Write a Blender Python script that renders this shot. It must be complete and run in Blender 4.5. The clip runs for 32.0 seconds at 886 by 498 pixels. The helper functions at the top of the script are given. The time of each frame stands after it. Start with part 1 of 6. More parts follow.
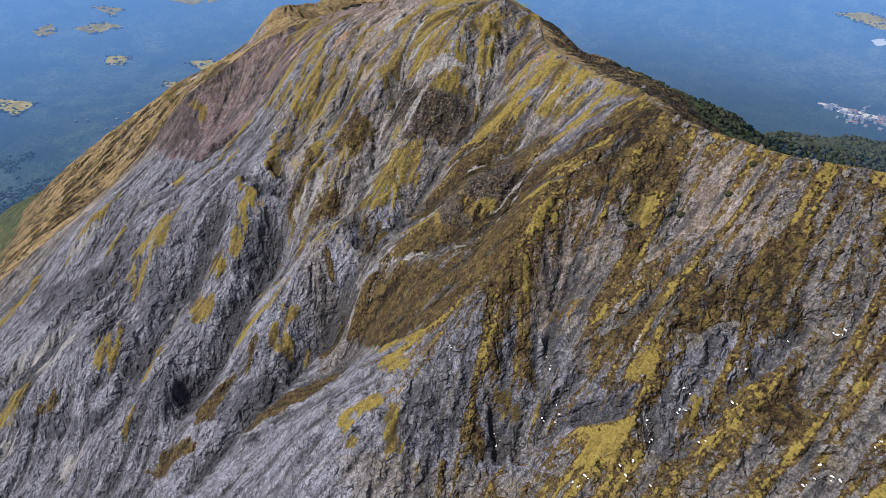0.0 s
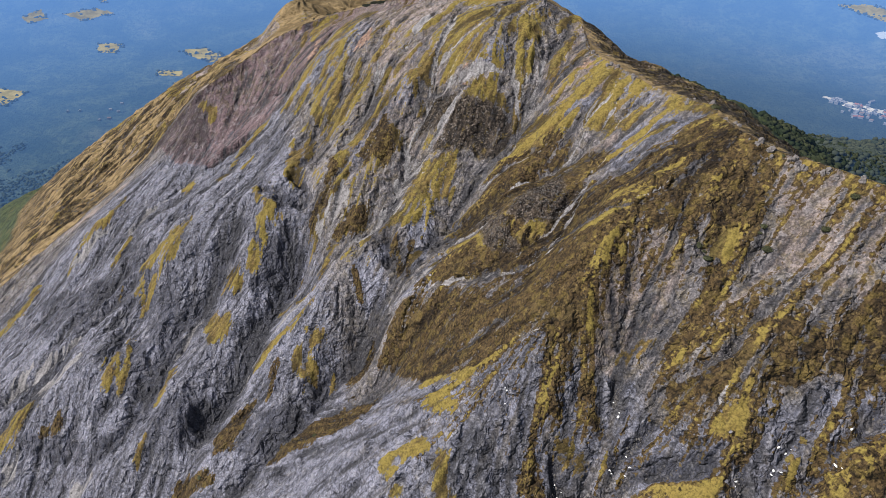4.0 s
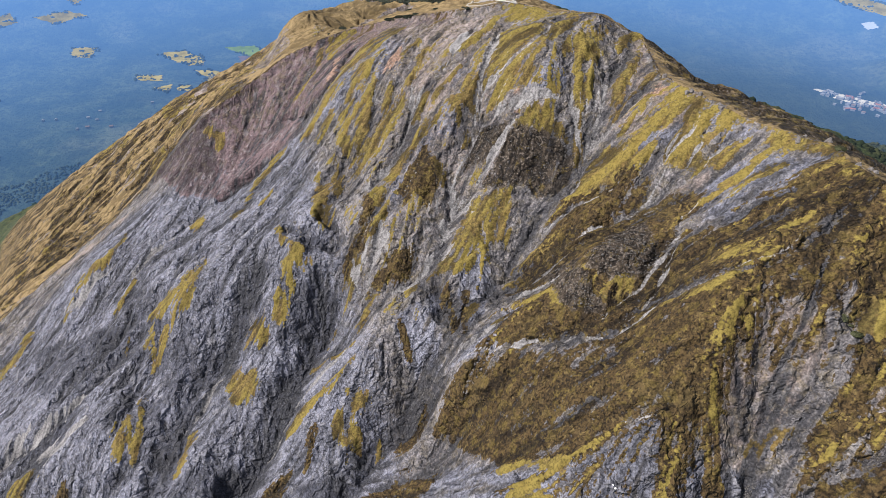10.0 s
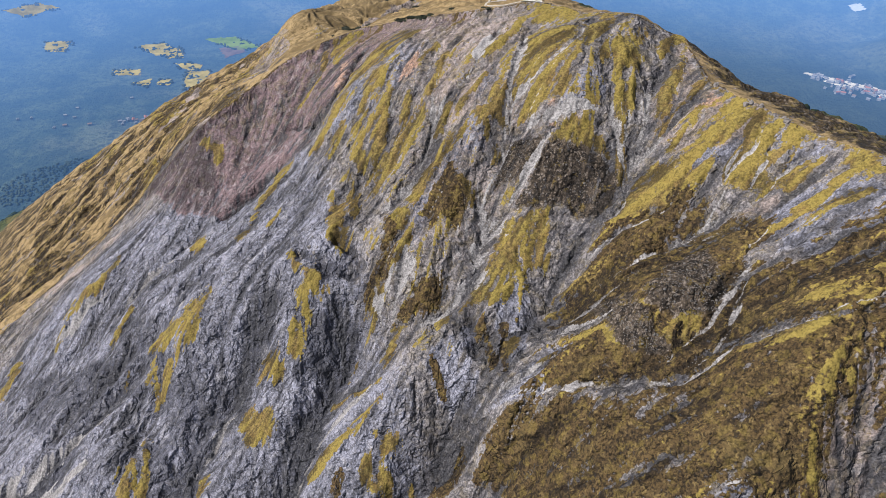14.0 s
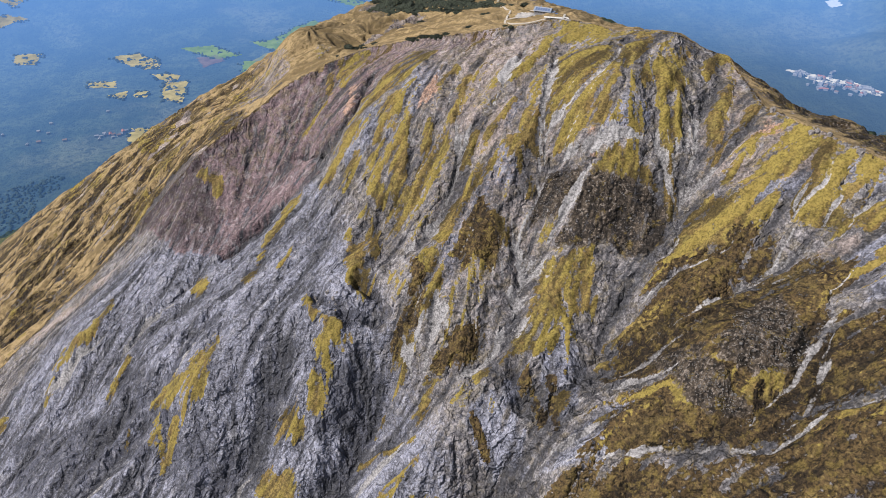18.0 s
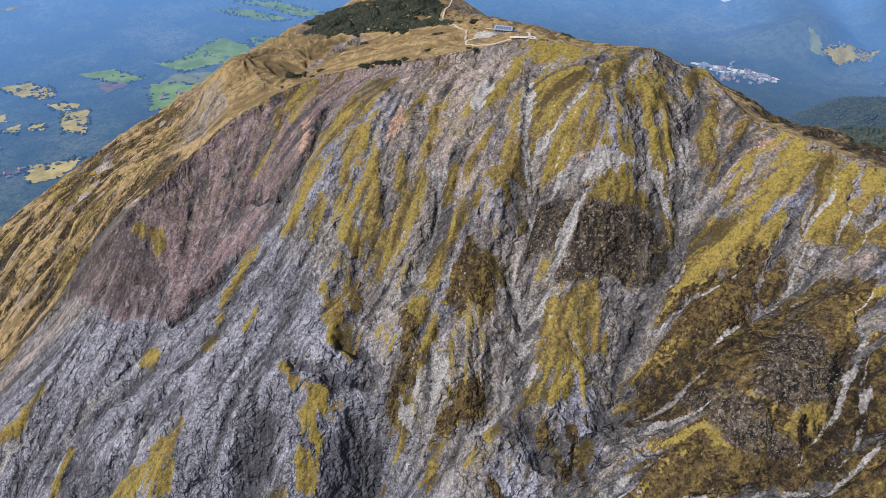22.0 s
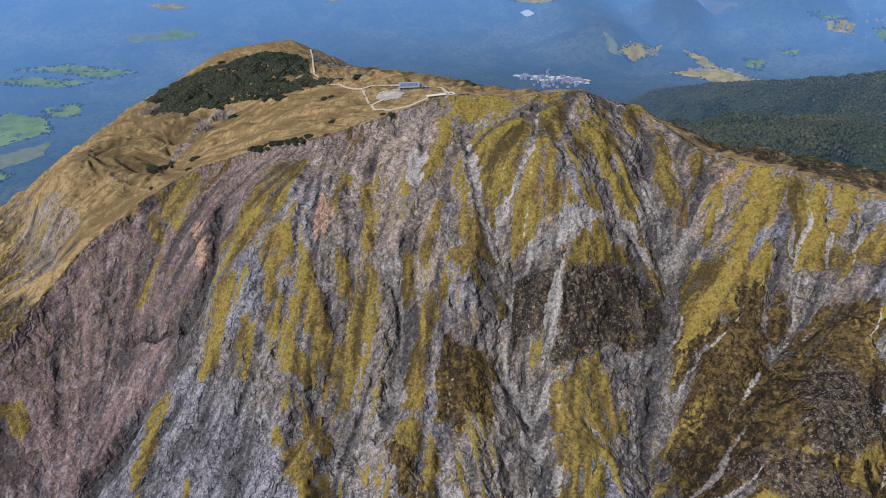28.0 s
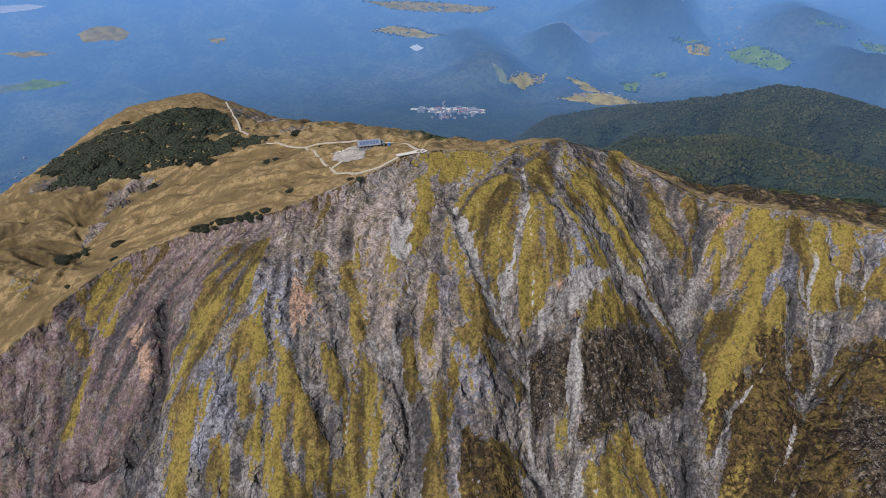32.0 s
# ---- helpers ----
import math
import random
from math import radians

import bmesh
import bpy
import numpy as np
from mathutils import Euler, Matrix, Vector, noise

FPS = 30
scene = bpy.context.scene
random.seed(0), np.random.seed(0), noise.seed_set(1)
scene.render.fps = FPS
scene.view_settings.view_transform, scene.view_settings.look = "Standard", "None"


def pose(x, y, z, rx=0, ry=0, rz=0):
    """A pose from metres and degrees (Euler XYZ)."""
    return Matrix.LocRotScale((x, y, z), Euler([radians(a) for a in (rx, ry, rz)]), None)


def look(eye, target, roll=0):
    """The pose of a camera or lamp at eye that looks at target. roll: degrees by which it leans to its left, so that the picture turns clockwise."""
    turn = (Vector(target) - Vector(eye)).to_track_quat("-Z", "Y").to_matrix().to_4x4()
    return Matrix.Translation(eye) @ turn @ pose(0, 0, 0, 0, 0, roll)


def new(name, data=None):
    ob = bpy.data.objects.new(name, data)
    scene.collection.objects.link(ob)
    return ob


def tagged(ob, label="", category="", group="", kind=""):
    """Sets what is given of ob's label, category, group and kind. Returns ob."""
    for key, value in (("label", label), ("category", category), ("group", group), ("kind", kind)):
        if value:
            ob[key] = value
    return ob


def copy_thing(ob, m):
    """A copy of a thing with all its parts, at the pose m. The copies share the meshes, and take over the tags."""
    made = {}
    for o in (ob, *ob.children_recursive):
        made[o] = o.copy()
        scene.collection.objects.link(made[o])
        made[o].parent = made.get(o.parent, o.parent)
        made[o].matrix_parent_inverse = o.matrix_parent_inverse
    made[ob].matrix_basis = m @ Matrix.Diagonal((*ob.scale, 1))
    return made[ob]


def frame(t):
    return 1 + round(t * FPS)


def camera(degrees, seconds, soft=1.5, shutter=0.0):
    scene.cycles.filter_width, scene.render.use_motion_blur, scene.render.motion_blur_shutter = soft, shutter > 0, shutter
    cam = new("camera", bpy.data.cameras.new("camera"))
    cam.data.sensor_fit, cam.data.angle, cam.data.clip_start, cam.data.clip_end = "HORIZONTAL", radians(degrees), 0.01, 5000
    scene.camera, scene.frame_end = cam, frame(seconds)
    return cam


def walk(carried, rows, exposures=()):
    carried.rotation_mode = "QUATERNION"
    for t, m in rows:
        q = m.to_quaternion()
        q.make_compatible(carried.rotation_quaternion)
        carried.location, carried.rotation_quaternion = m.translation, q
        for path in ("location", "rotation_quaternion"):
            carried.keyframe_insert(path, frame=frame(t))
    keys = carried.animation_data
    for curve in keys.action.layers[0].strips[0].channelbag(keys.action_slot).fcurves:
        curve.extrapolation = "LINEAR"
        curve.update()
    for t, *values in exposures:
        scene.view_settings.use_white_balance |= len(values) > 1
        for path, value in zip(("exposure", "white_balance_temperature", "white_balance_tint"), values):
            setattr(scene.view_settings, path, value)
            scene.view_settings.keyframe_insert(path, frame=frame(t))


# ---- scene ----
cam = camera(75.2, 32.0, soft=0.75)
PATH = [
    (0, (2.322, -4.368, 901.18), (2.311, -2.752, 900.001), 0.2),
    (0.5, (-2.06, 0.713, 901.209), (-2.06, 2.332, 900.034), 0.3),
    (1, (-6.421, 5.78, 901.266), (-6.415, 7.398, 900.091), 0.5),
    (1.5, (-10.734, 10.787, 901.343), (-10.727, 12.403, 900.165), 0.7),
    (2, (-15.049, 15.783, 901.425), (-15.044, 17.392, 900.237), 0.8),
    (2.5, (-19.41, 20.842, 901.506), (-19.4, 22.445, 900.31), 0.9),
    (3, (-23.788, 25.929, 901.588), (-23.774, 27.527, 900.385), 0.9),
    (3.5, (-28.126, 31.024, 901.686), (-28.113, 32.617, 900.477), 0.9),
    (5.5, (-45.443, 51.663, 902.659), (-45.416, 53.255, 901.447), 0.8),
    (6, (-49.783, 56.966, 902.758), (-49.747, 58.562, 901.554), 0.8),
    (6.5, (-54.102, 62.271, 902.845), (-54.06, 63.872, 901.647), 0.8),
    (7, (-58.45, 67.542, 902.917), (-58.404, 69.146, 901.723), 0.8),
    (7.5, (-62.818, 72.81, 902.976), (-62.767, 74.412, 901.78), 0.9),
    (8, (-67.211, 78.082, 903.019), (-67.155, 79.68, 901.819), 0.9),
    (8.5, (-71.551, 83.398, 903.046), (-71.495, 84.991, 901.838), 0.9),
    (9, (-75.767, 88.833, 903.067), (-75.707, 90.421, 901.854), 0.8),
    (9.5, (-79.835, 94.408, 903.089), (-79.769, 95.992, 901.87), 0.7),
    (10, (-83.793, 100.088, 903.088), (-83.72, 101.667, 901.863), 0.6),
    (10.5, (-87.61, 105.849, 903.08), (-87.528, 107.425, 901.852), 0.4),
    (11, (-91.285, 111.636, 903.085), (-91.193, 113.211, 901.855), 0.3),
    (11.5, (-94.843, 117.397, 903.106), (-94.749, 118.969, 901.874), 0.2),
    (12, (-98.359, 123.127, 903.133), (-98.259, 124.694, 901.894), 0.2),
    (12.5, (-101.917, 128.854, 903.152), (-101.812, 130.415, 901.907), 0.2),
    (13, (-105.551, 134.564, 903.17), (-105.44, 136.121, 901.92), 0.3),
    (13.5, (-109.231, 140.239, 903.192), (-109.114, 141.792, 901.938), 0.4),
    (14, (-112.901, 145.942, 903.21), (-112.779, 147.489, 901.95), 0.4),
    (14.5, (-116.509, 151.69, 903.238), (-116.378, 153.231, 901.971), 0.4),
    (16.5, (-130.747, 174.898, 903.525), (-130.582, 176.439, 902.261), 0.1),
    (17, (-134.309, 180.695, 903.548), (-134.138, 182.238, 902.288), 0.0),
    (17.5, (-137.881, 186.38, 903.561), (-137.701, 187.924, 902.303), 0.0),
    (18, (-141.499, 191.945, 903.558), (-141.316, 193.489, 902.3), 0.0),
    (18.5, (-145.171, 197.464, 903.535), (-144.98, 199.002, 902.271), 0.0),
    (19, (-148.923, 203.01, 903.485), (-148.713, 204.544, 902.22), 0.0),
    (19.5, (-152.693, 208.595, 903.425), (-152.466, 210.125, 902.158), 0.1),
    (20, (-156.418, 214.251, 903.36), (-156.163, 215.782, 902.098), 0.0),
    (20.5, (-160.03, 220.033, 903.296), (-159.732, 221.561, 902.04), 0.1),
    (21, (-163.49, 225.957, 903.227), (-163.141, 227.481, 901.981), 0.2),
    (21.5, (-166.816, 231.993, 903.181), (-166.423, 233.509, 901.937), 0.2),
    (22, (-170.022, 238.12, 903.143), (-169.598, 239.629, 901.9), 0.2),
    (22.5, (-173.121, 244.351, 903.109), (-172.67, 245.849, 901.864), 0.1),
    (23, (-176.121, 250.704, 903.076), (-175.639, 252.189, 901.826), -0.0),
    (23.5, (-178.994, 257.188, 903.064), (-178.479, 258.656, 901.807), -0.3),
    (24, (-181.678, 263.765, 903.056), (-181.135, 265.218, 901.793), -0.5),
    (24.5, (-184.138, 270.453, 903.041), (-183.563, 271.895, 901.78), -0.7),
    (25, (-186.4, 277.391, 903.013), (-185.779, 278.821, 901.761), -0.9),
    (25.5, (-188.548, 284.544, 902.988), (-187.874, 285.964, 901.75), -0.9),
    (26, (-190.662, 291.949, 902.951), (-189.93, 293.358, 901.735), -0.9),
    (26.5, (-192.71, 299.51, 902.917), (-191.93, 300.906, 901.715), -0.9),
    (28.5, (-200.259, 330.283, 902.479), (-199.329, 331.615, 901.312), -0.9),
    (29, (-201.981, 338.073, 902.411), (-201.011, 339.379, 901.248), -0.9),
    (29.5, (-203.496, 345.866, 902.331), (-202.481, 347.144, 901.175), -0.9),
    (30, (-204.815, 353.619, 902.234), (-203.754, 354.87, 901.09), -0.8),
    (30.5, (-205.942, 361.409, 902.132), (-204.842, 362.64, 901.003), -0.6),
    (31, (-206.928, 369.297, 902.027), (-205.793, 370.511, 900.914), -0.5),
    (31.5, (-207.828, 377.255, 901.946), (-206.663, 378.452, 900.846), -0.3),
    (32, (-208.694, 385.251, 901.887), (-207.506, 386.434, 900.797), 0.1),
]
walk(cam, [(t, look(eye, target, roll)) for t, eye, target, roll in PATH], exposures=[(0, 0.35), (14, 0.62), (23, 0.4), (28, 0.15), (32, 0.04)])


# ---- light: a bright hazy sky with a low, veiled sun ----
SUN_HEIGHT, SUN_TURN = 46.0, 264.0
world = bpy.data.worlds.new("sky")
scene.world = world
world.use_nodes = True
sky = world.node_tree.nodes.new("ShaderNodeTexSky")
sky.sky_type, sky.sun_disc = "NISHITA", False
sky.sun_elevation, sky.sun_rotation = radians(SUN_HEIGHT), radians(SUN_TURN)
sky.dust_density, sky.air_density = 3.0, 1.0
world.node_tree.links.new(sky.outputs[0], world.node_tree.nodes["Background"].inputs[0])
world.node_tree.nodes["Background"].inputs[1].default_value = 0.068
lamp = bpy.data.lights.new("sun", "SUN")
lamp.energy, lamp.angle, lamp.color = 4.15, radians(7), (1.0, 0.965, 0.935)
sun = new("sun", lamp)
_a, _e = radians(SUN_TURN), radians(SUN_HEIGHT)
sun.matrix_world = look((0, 0, 1500), (-math.sin(_a) * math.cos(_e), -math.cos(_a) * math.cos(_e), 1500 - math.sin(_e)))



# ---- materials ----
def material(name):
    m = bpy.data.materials.new(name)
    m.use_nodes = True
    return m, m.node_tree, m.node_tree.nodes["Principled BSDF"]


def node(tree, kind, *ins, **props):
    """A shader node; ins are (input, value or socket) pairs."""
    n = tree.nodes.new("ShaderNode" + kind)
    for key, value in props.items():
        setattr(n, key, value)
    for name, value in ins:
        if isinstance(value, bpy.types.NodeSocket):
            tree.links.new(value, n.inputs[name])
        else:
            n.inputs[name].default_value = value
    return n


def math_node(tree, op, a, b=0.0, clamp=False):
    return node(tree, "Math", (0, a), (1, b), operation=op, use_clamp=clamp).outputs[0]


def mix(tree, factor, a, b, kind="MIX"):
    """Mix two colours, or (r, g, b) values."""
    a = a if isinstance(a, bpy.types.NodeSocket) else (*a, 1)
    b = b if isinstance(b, bpy.types.NodeSocket) else (*b, 1)
    return node(tree, "MixRGB", ("Fac", factor), ("Color1", a), ("Color2", b), blend_type=kind).outputs[0]


def ramp(tree, value, lo, hi):
    """0 below lo, 1 above hi, smooth between."""
    return node(tree, "MapRange", ("Value", value), ("From Min", lo), ("From Max", hi), interpolation_type="SMOOTHSTEP").outputs[0]


def grain(tree, where, scale, detail=5.0, rough=0.6, warp=0.0):
    return node(tree, "TexNoise", ("Vector", where), ("Scale", scale), ("Detail", detail), ("Roughness", rough), ("Distortion", warp)).outputs[0]


def plain(name, colour, rough=0.8, metal=0.0, spots=0.25, scale=3.0):
    """A surface of one colour, with stains and a fine grain."""
    m, tree, surface = material(name)
    where = node(tree, "TexCoord").outputs["Object"]
    n = math_node(tree, "ADD", math_node(tree, "MULTIPLY", grain(tree, where, scale), 0.6), math_node(tree, "MULTIPLY", grain(tree, where, scale * 9), 0.4))
    dark, light = [tuple(c * (1 + s * spots) for c in colour) for s in (-1.2, 1.0)]
    tree.links.new(mix(tree, ramp(tree, n, 0.3, 0.7), dark, light), surface.inputs["Base Color"])
    bump = node(tree, "Bump", ("Strength", 0.3), ("Distance", 0.05), ("Height", n))
    tree.links.new(bump.outputs[0], surface.inputs["Normal"])
    surface.inputs["Roughness"].default_value, surface.inputs["Metallic"].default_value = rough, metal
    return m


def mountain_material():
    m, tree, surface = material("mountain_ground")
    where = node(tree, "NewGeometry").outputs["Position"]
    masks = {}
    for attribute, names in (("cover", "grass brown scree rubble"), ("stone", "pale slate purple wet"), ("other", "fallow forest rust shade")):
        a = node(tree, "Attribute", attribute_name=attribute)
        split = node(tree, "SeparateColor", (0, a.outputs["Color"]))
        for k, name in enumerate(names.split()):
            masks[name] = split.outputs[k] if k < 3 else a.outputs["Alpha"]
    bent = node(tree, "VectorMath", (0, where), (1, node(tree, "VectorMath", (0, node(tree, "TexNoise", ("Vector", where), ("Scale", 0.25), ("Detail", 2.0)).outputs["Color"]), (1, (5.0, 5.0, 5.0)), operation="MULTIPLY").outputs[0]), operation="ADD").outputs[0]
    bent = node(tree, "Mapping", ("Vector", bent), ("Scale", (1.0, 1.0, 0.5))).outputs[0]
    facet = [math_node(tree, "ABSOLUTE", math_node(tree, "SUBTRACT", grain(tree, bent, scale, 2, 0.5, 0.7), 0.5)) for scale in (0.05, 0.11, 0.3)]
    patch = grain(tree, where, 0.3, 3, 0.6, 0.6)
    fine, mid, blot = grain(tree, where, 0.6, 3, 0.55, 0.4), grain(tree, where, 0.16, 6, 0.65, 0.4), grain(tree, where, 0.035, 4)
    tall = node(tree, "Mapping", ("Vector", where), ("Scale", (1.0, 1.0, 0.4))).outputs[0]
    flute = grain(tree, node(tree, "Mapping", ("Vector", where), ("Scale", (1.0, 1.0, 0.3))).outputs[0], 0.36, 3, 0.55, 0.8)
    lines = []
    for scale, wide in ((0.06, 0.016), (0.15, 0.022)):
        n = grain(tree, tall, scale, 3, 0.55, 0.8)
        lines.append(ramp(tree, math_node(tree, "ABSOLUTE", math_node(tree, "SUBTRACT", n, 0.5)), wide * 0.25, wide))
    crack = math_node(tree, "MULTIPLY", lines[0], lines[1])
    uneven = math_node(tree, "SUBTRACT", math_node(tree, "ADD", math_node(tree, "MULTIPLY", fine, 0.4), math_node(tree, "MULTIPLY", patch, 0.7)), 0.55)

    def mask(name, spread=0.9, lo=0.38, hi=0.62):
        return ramp(tree, math_node(tree, "ADD", masks[name], math_node(tree, "MULTIPLY", uneven, spread)), lo, hi)
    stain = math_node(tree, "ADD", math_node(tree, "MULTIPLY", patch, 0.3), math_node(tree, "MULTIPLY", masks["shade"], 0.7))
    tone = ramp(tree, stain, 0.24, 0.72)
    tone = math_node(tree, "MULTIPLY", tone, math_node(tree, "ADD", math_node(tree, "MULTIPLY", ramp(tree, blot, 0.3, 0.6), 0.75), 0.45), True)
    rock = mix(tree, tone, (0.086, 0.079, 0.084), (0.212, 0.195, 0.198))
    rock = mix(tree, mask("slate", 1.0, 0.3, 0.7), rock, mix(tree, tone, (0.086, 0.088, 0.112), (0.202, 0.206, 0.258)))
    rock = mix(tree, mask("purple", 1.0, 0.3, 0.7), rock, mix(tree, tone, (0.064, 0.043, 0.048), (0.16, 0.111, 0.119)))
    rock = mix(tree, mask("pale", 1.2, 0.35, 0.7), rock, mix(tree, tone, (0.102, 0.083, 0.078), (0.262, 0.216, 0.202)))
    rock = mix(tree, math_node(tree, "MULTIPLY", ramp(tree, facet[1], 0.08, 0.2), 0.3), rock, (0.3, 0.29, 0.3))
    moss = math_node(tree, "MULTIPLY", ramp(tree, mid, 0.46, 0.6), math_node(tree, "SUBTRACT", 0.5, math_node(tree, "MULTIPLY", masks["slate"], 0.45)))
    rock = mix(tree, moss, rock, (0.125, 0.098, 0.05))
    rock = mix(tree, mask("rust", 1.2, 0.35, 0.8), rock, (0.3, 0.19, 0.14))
    # Darkens wet beds and dark rock; in the ravines it paints in shade.
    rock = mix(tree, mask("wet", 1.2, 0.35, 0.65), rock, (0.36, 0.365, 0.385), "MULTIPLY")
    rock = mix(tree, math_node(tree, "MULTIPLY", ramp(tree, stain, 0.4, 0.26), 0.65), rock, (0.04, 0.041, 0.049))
    loose = math_node(tree, "MAXIMUM", masks["pale"], masks["purple"], True)
    rock = mix(tree, math_node(tree, "MULTIPLY", math_node(tree, "SUBTRACT", 1.0, crack), math_node(tree, "SUBTRACT", 0.6, math_node(tree, "MULTIPLY", loose, 0.4))), rock, (0.04, 0.04, 0.046))
    rock = mix(tree, ramp(tree, flute, 0.5, 0.66), rock, mix(tree, 0.1, rock, (0.45, 0.44, 0.45)))
    rock = mix(tree, ramp(tree, flute, 0.47, 0.35), rock, mix(tree, 0.22, rock, (0.03, 0.03, 0.034)))
    rock = mix(tree, math_node(tree, "MULTIPLY", ramp(tree, facet[1], 0.024, 0.006), math_node(tree, "SUBTRACT", 0.6, math_node(tree, "MULTIPLY", loose, 0.4))), rock, (0.04, 0.04, 0.047))
    rock = mix(tree, math_node(tree, "MULTIPLY", ramp(tree, facet[2], 0.02, 0.005), 0.25), rock, (0.045, 0.045, 0.052))
    rubble = mix(tree, ramp(tree, patch, 0.4, 0.62), (0.014, 0.011, 0.009), (0.062, 0.048, 0.036))
    rubble = mix(tree, ramp(tree, fine, 0.54, 0.68), rubble, (0.125, 0.105, 0.09))
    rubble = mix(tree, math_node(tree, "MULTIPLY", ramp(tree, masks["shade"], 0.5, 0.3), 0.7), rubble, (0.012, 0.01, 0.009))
    rubble = mix(tree, ramp(tree, mid, 0.56, 0.66), rubble, (0.09, 0.065, 0.022))
    scree = mix(tree, ramp(tree, math_node(tree, "ADD", math_node(tree, "MULTIPLY", fine, 0.5), math_node(tree, "MULTIPLY", masks["shade"], 0.5)), 0.3, 0.7), (0.132, 0.126, 0.128), (0.235, 0.226, 0.228))
    blade = math_node(tree, "ADD", math_node(tree, "MULTIPLY", patch, 0.35), math_node(tree, "MULTIPLY", masks["shade"], 0.65))
    grass = mix(tree, ramp(tree, blade, 0.3, 0.66), (0.05, 0.038, 0.014), (0.15, 0.117, 0.036))
    grass = mix(tree, math_node(tree, "MULTIPLY", ramp(tree, blot, 0.45, 0.62), 0.7), grass, (0.165, 0.114, 0.042))
    grass = mix(tree, math_node(tree, "MULTIPLY", ramp(tree, mid, 0.52, 0.4), 0.75), grass, (0.12, 0.078, 0.028))
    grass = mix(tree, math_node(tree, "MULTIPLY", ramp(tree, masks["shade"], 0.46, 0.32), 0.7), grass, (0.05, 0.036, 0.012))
    grass = mix(tree, math_node(tree, "MULTIPLY", ramp(tree, patch, 0.53, 0.41), 0.7), grass, (0.056, 0.04, 0.014))
    grass = mix(tree, math_node(tree, "MULTIPLY", ramp(tree, masks["shade"], 0.5, 0.75), 0.6), grass, (0.172, 0.132, 0.03))
    brown = mix(tree, ramp(tree, blade, 0.3, 0.68), (0.02, 0.0135, 0.008), (0.064, 0.042, 0.018))
    brown = mix(tree, math_node(tree, "MULTIPLY", ramp(tree, fine, 0.5, 0.4), 0.7), brown, (0.012, 0.009, 0.006))
    brown = mix(tree, math_node(tree, "MULTIPLY", ramp(tree, patch, 0.57, 0.66), 0.45), brown, (0.105, 0.074, 0.034))
    brown = mix(tree, math_node(tree, "MULTIPLY", ramp(tree, mid, 0.5, 0.62), 0.8), brown, (0.102, 0.073, 0.022))
    brown = mix(tree, math_node(tree, "MULTIPLY", ramp(tree, blot, 0.56, 0.7), 0.4), brown, (0.1, 0.074, 0.028))
    brown = mix(tree, ramp(tree, flute, 0.57, 0.7), brown, (0.12, 0.085, 0.035))
    fallow = mix(tree, ramp(tree, masks["shade"], 0.25, 0.7), (0.105, 0.074, 0.037), (0.265, 0.19, 0.098))
    fallow = mix(tree, ramp(tree, mid, 0.53, 0.4), fallow, (0.13, 0.092, 0.045))
    fallow = mix(tree, ramp(tree, fine, 0.5, 0.34), fallow, (0.13, 0.095, 0.04))
    woods = mix(tree, ramp(tree, mid, 0.38, 0.64), (0.018, 0.03, 0.018), (0.06, 0.075, 0.03))
    woods = mix(tree, ramp(tree, blot, 0.5, 0.7), woods, (0.085, 0.075, 0.03))
    colour = mix(tree, mask("brown", 1.5, 0.4, 0.56), rock, brown)
    turf = mask("grass", 1.5, 0.38, 0.6)
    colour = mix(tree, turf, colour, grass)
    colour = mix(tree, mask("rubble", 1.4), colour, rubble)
    slide = mask("scree", 1.0)
    colour = mix(tree, slide, colour, scree)
    speck = grain(tree, where, 1.0, 2, 0.5, 0.3)
    grit = mix(tree, ramp(tree, math_node(tree, "ADD", math_node(tree, "MULTIPLY", speck, 0.5), math_node(tree, "ADD", math_node(tree, "MULTIPLY", fine, 0.4), math_node(tree, "MULTIPLY", masks["shade"], 0.1))), 0.36, 0.64), (0.56, 0.56, 0.56), (1.36, 1.36, 1.36))
    colour = mix(tree, 1.0, colour, grit, "MULTIPLY")
    sward = mask("fallow", 0.9)
    colour = mix(tree, sward, colour, fallow)
    colour = mix(tree, mask("forest", 0.6), colour, woods)
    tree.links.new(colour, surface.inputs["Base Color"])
    surface.inputs["Roughness"].default_value = 0.92
    surface.inputs["Specular IOR Level"].default_value = 0.25
    height = math_node(tree, "ADD", math_node(tree, "MULTIPLY", fine, 0.12), math_node(tree, "ADD", math_node(tree, "MULTIPLY", facet[0], 5.5), math_node(tree, "ADD", math_node(tree, "MULTIPLY", facet[1], 3.0), math_node(tree, "MULTIPLY", facet[2], 0.35))))
    bump = node(tree, "Bump", ("Strength", math_node(tree, "MULTIPLY", math_node(tree, "SUBTRACT", 1.0, math_node(tree, "MULTIPLY", math_node(tree, "MAXIMUM", math_node(tree, "MAXIMUM", turf, slide), math_node(tree, "MULTIPLY", loose, 0.8)), 0.6)), math_node(tree, "SUBTRACT", 1.0, math_node(tree, "MULTIPLY", sward, 0.75)))), ("Distance", 3.0), ("Height", height))
    tree.links.new(bump.outputs[0], surface.inputs["Normal"])
    return m


# Blue that distant surfaces emit to stand in for haze.
HAZE_GLOW = (0.063, 0.143, 0.325)


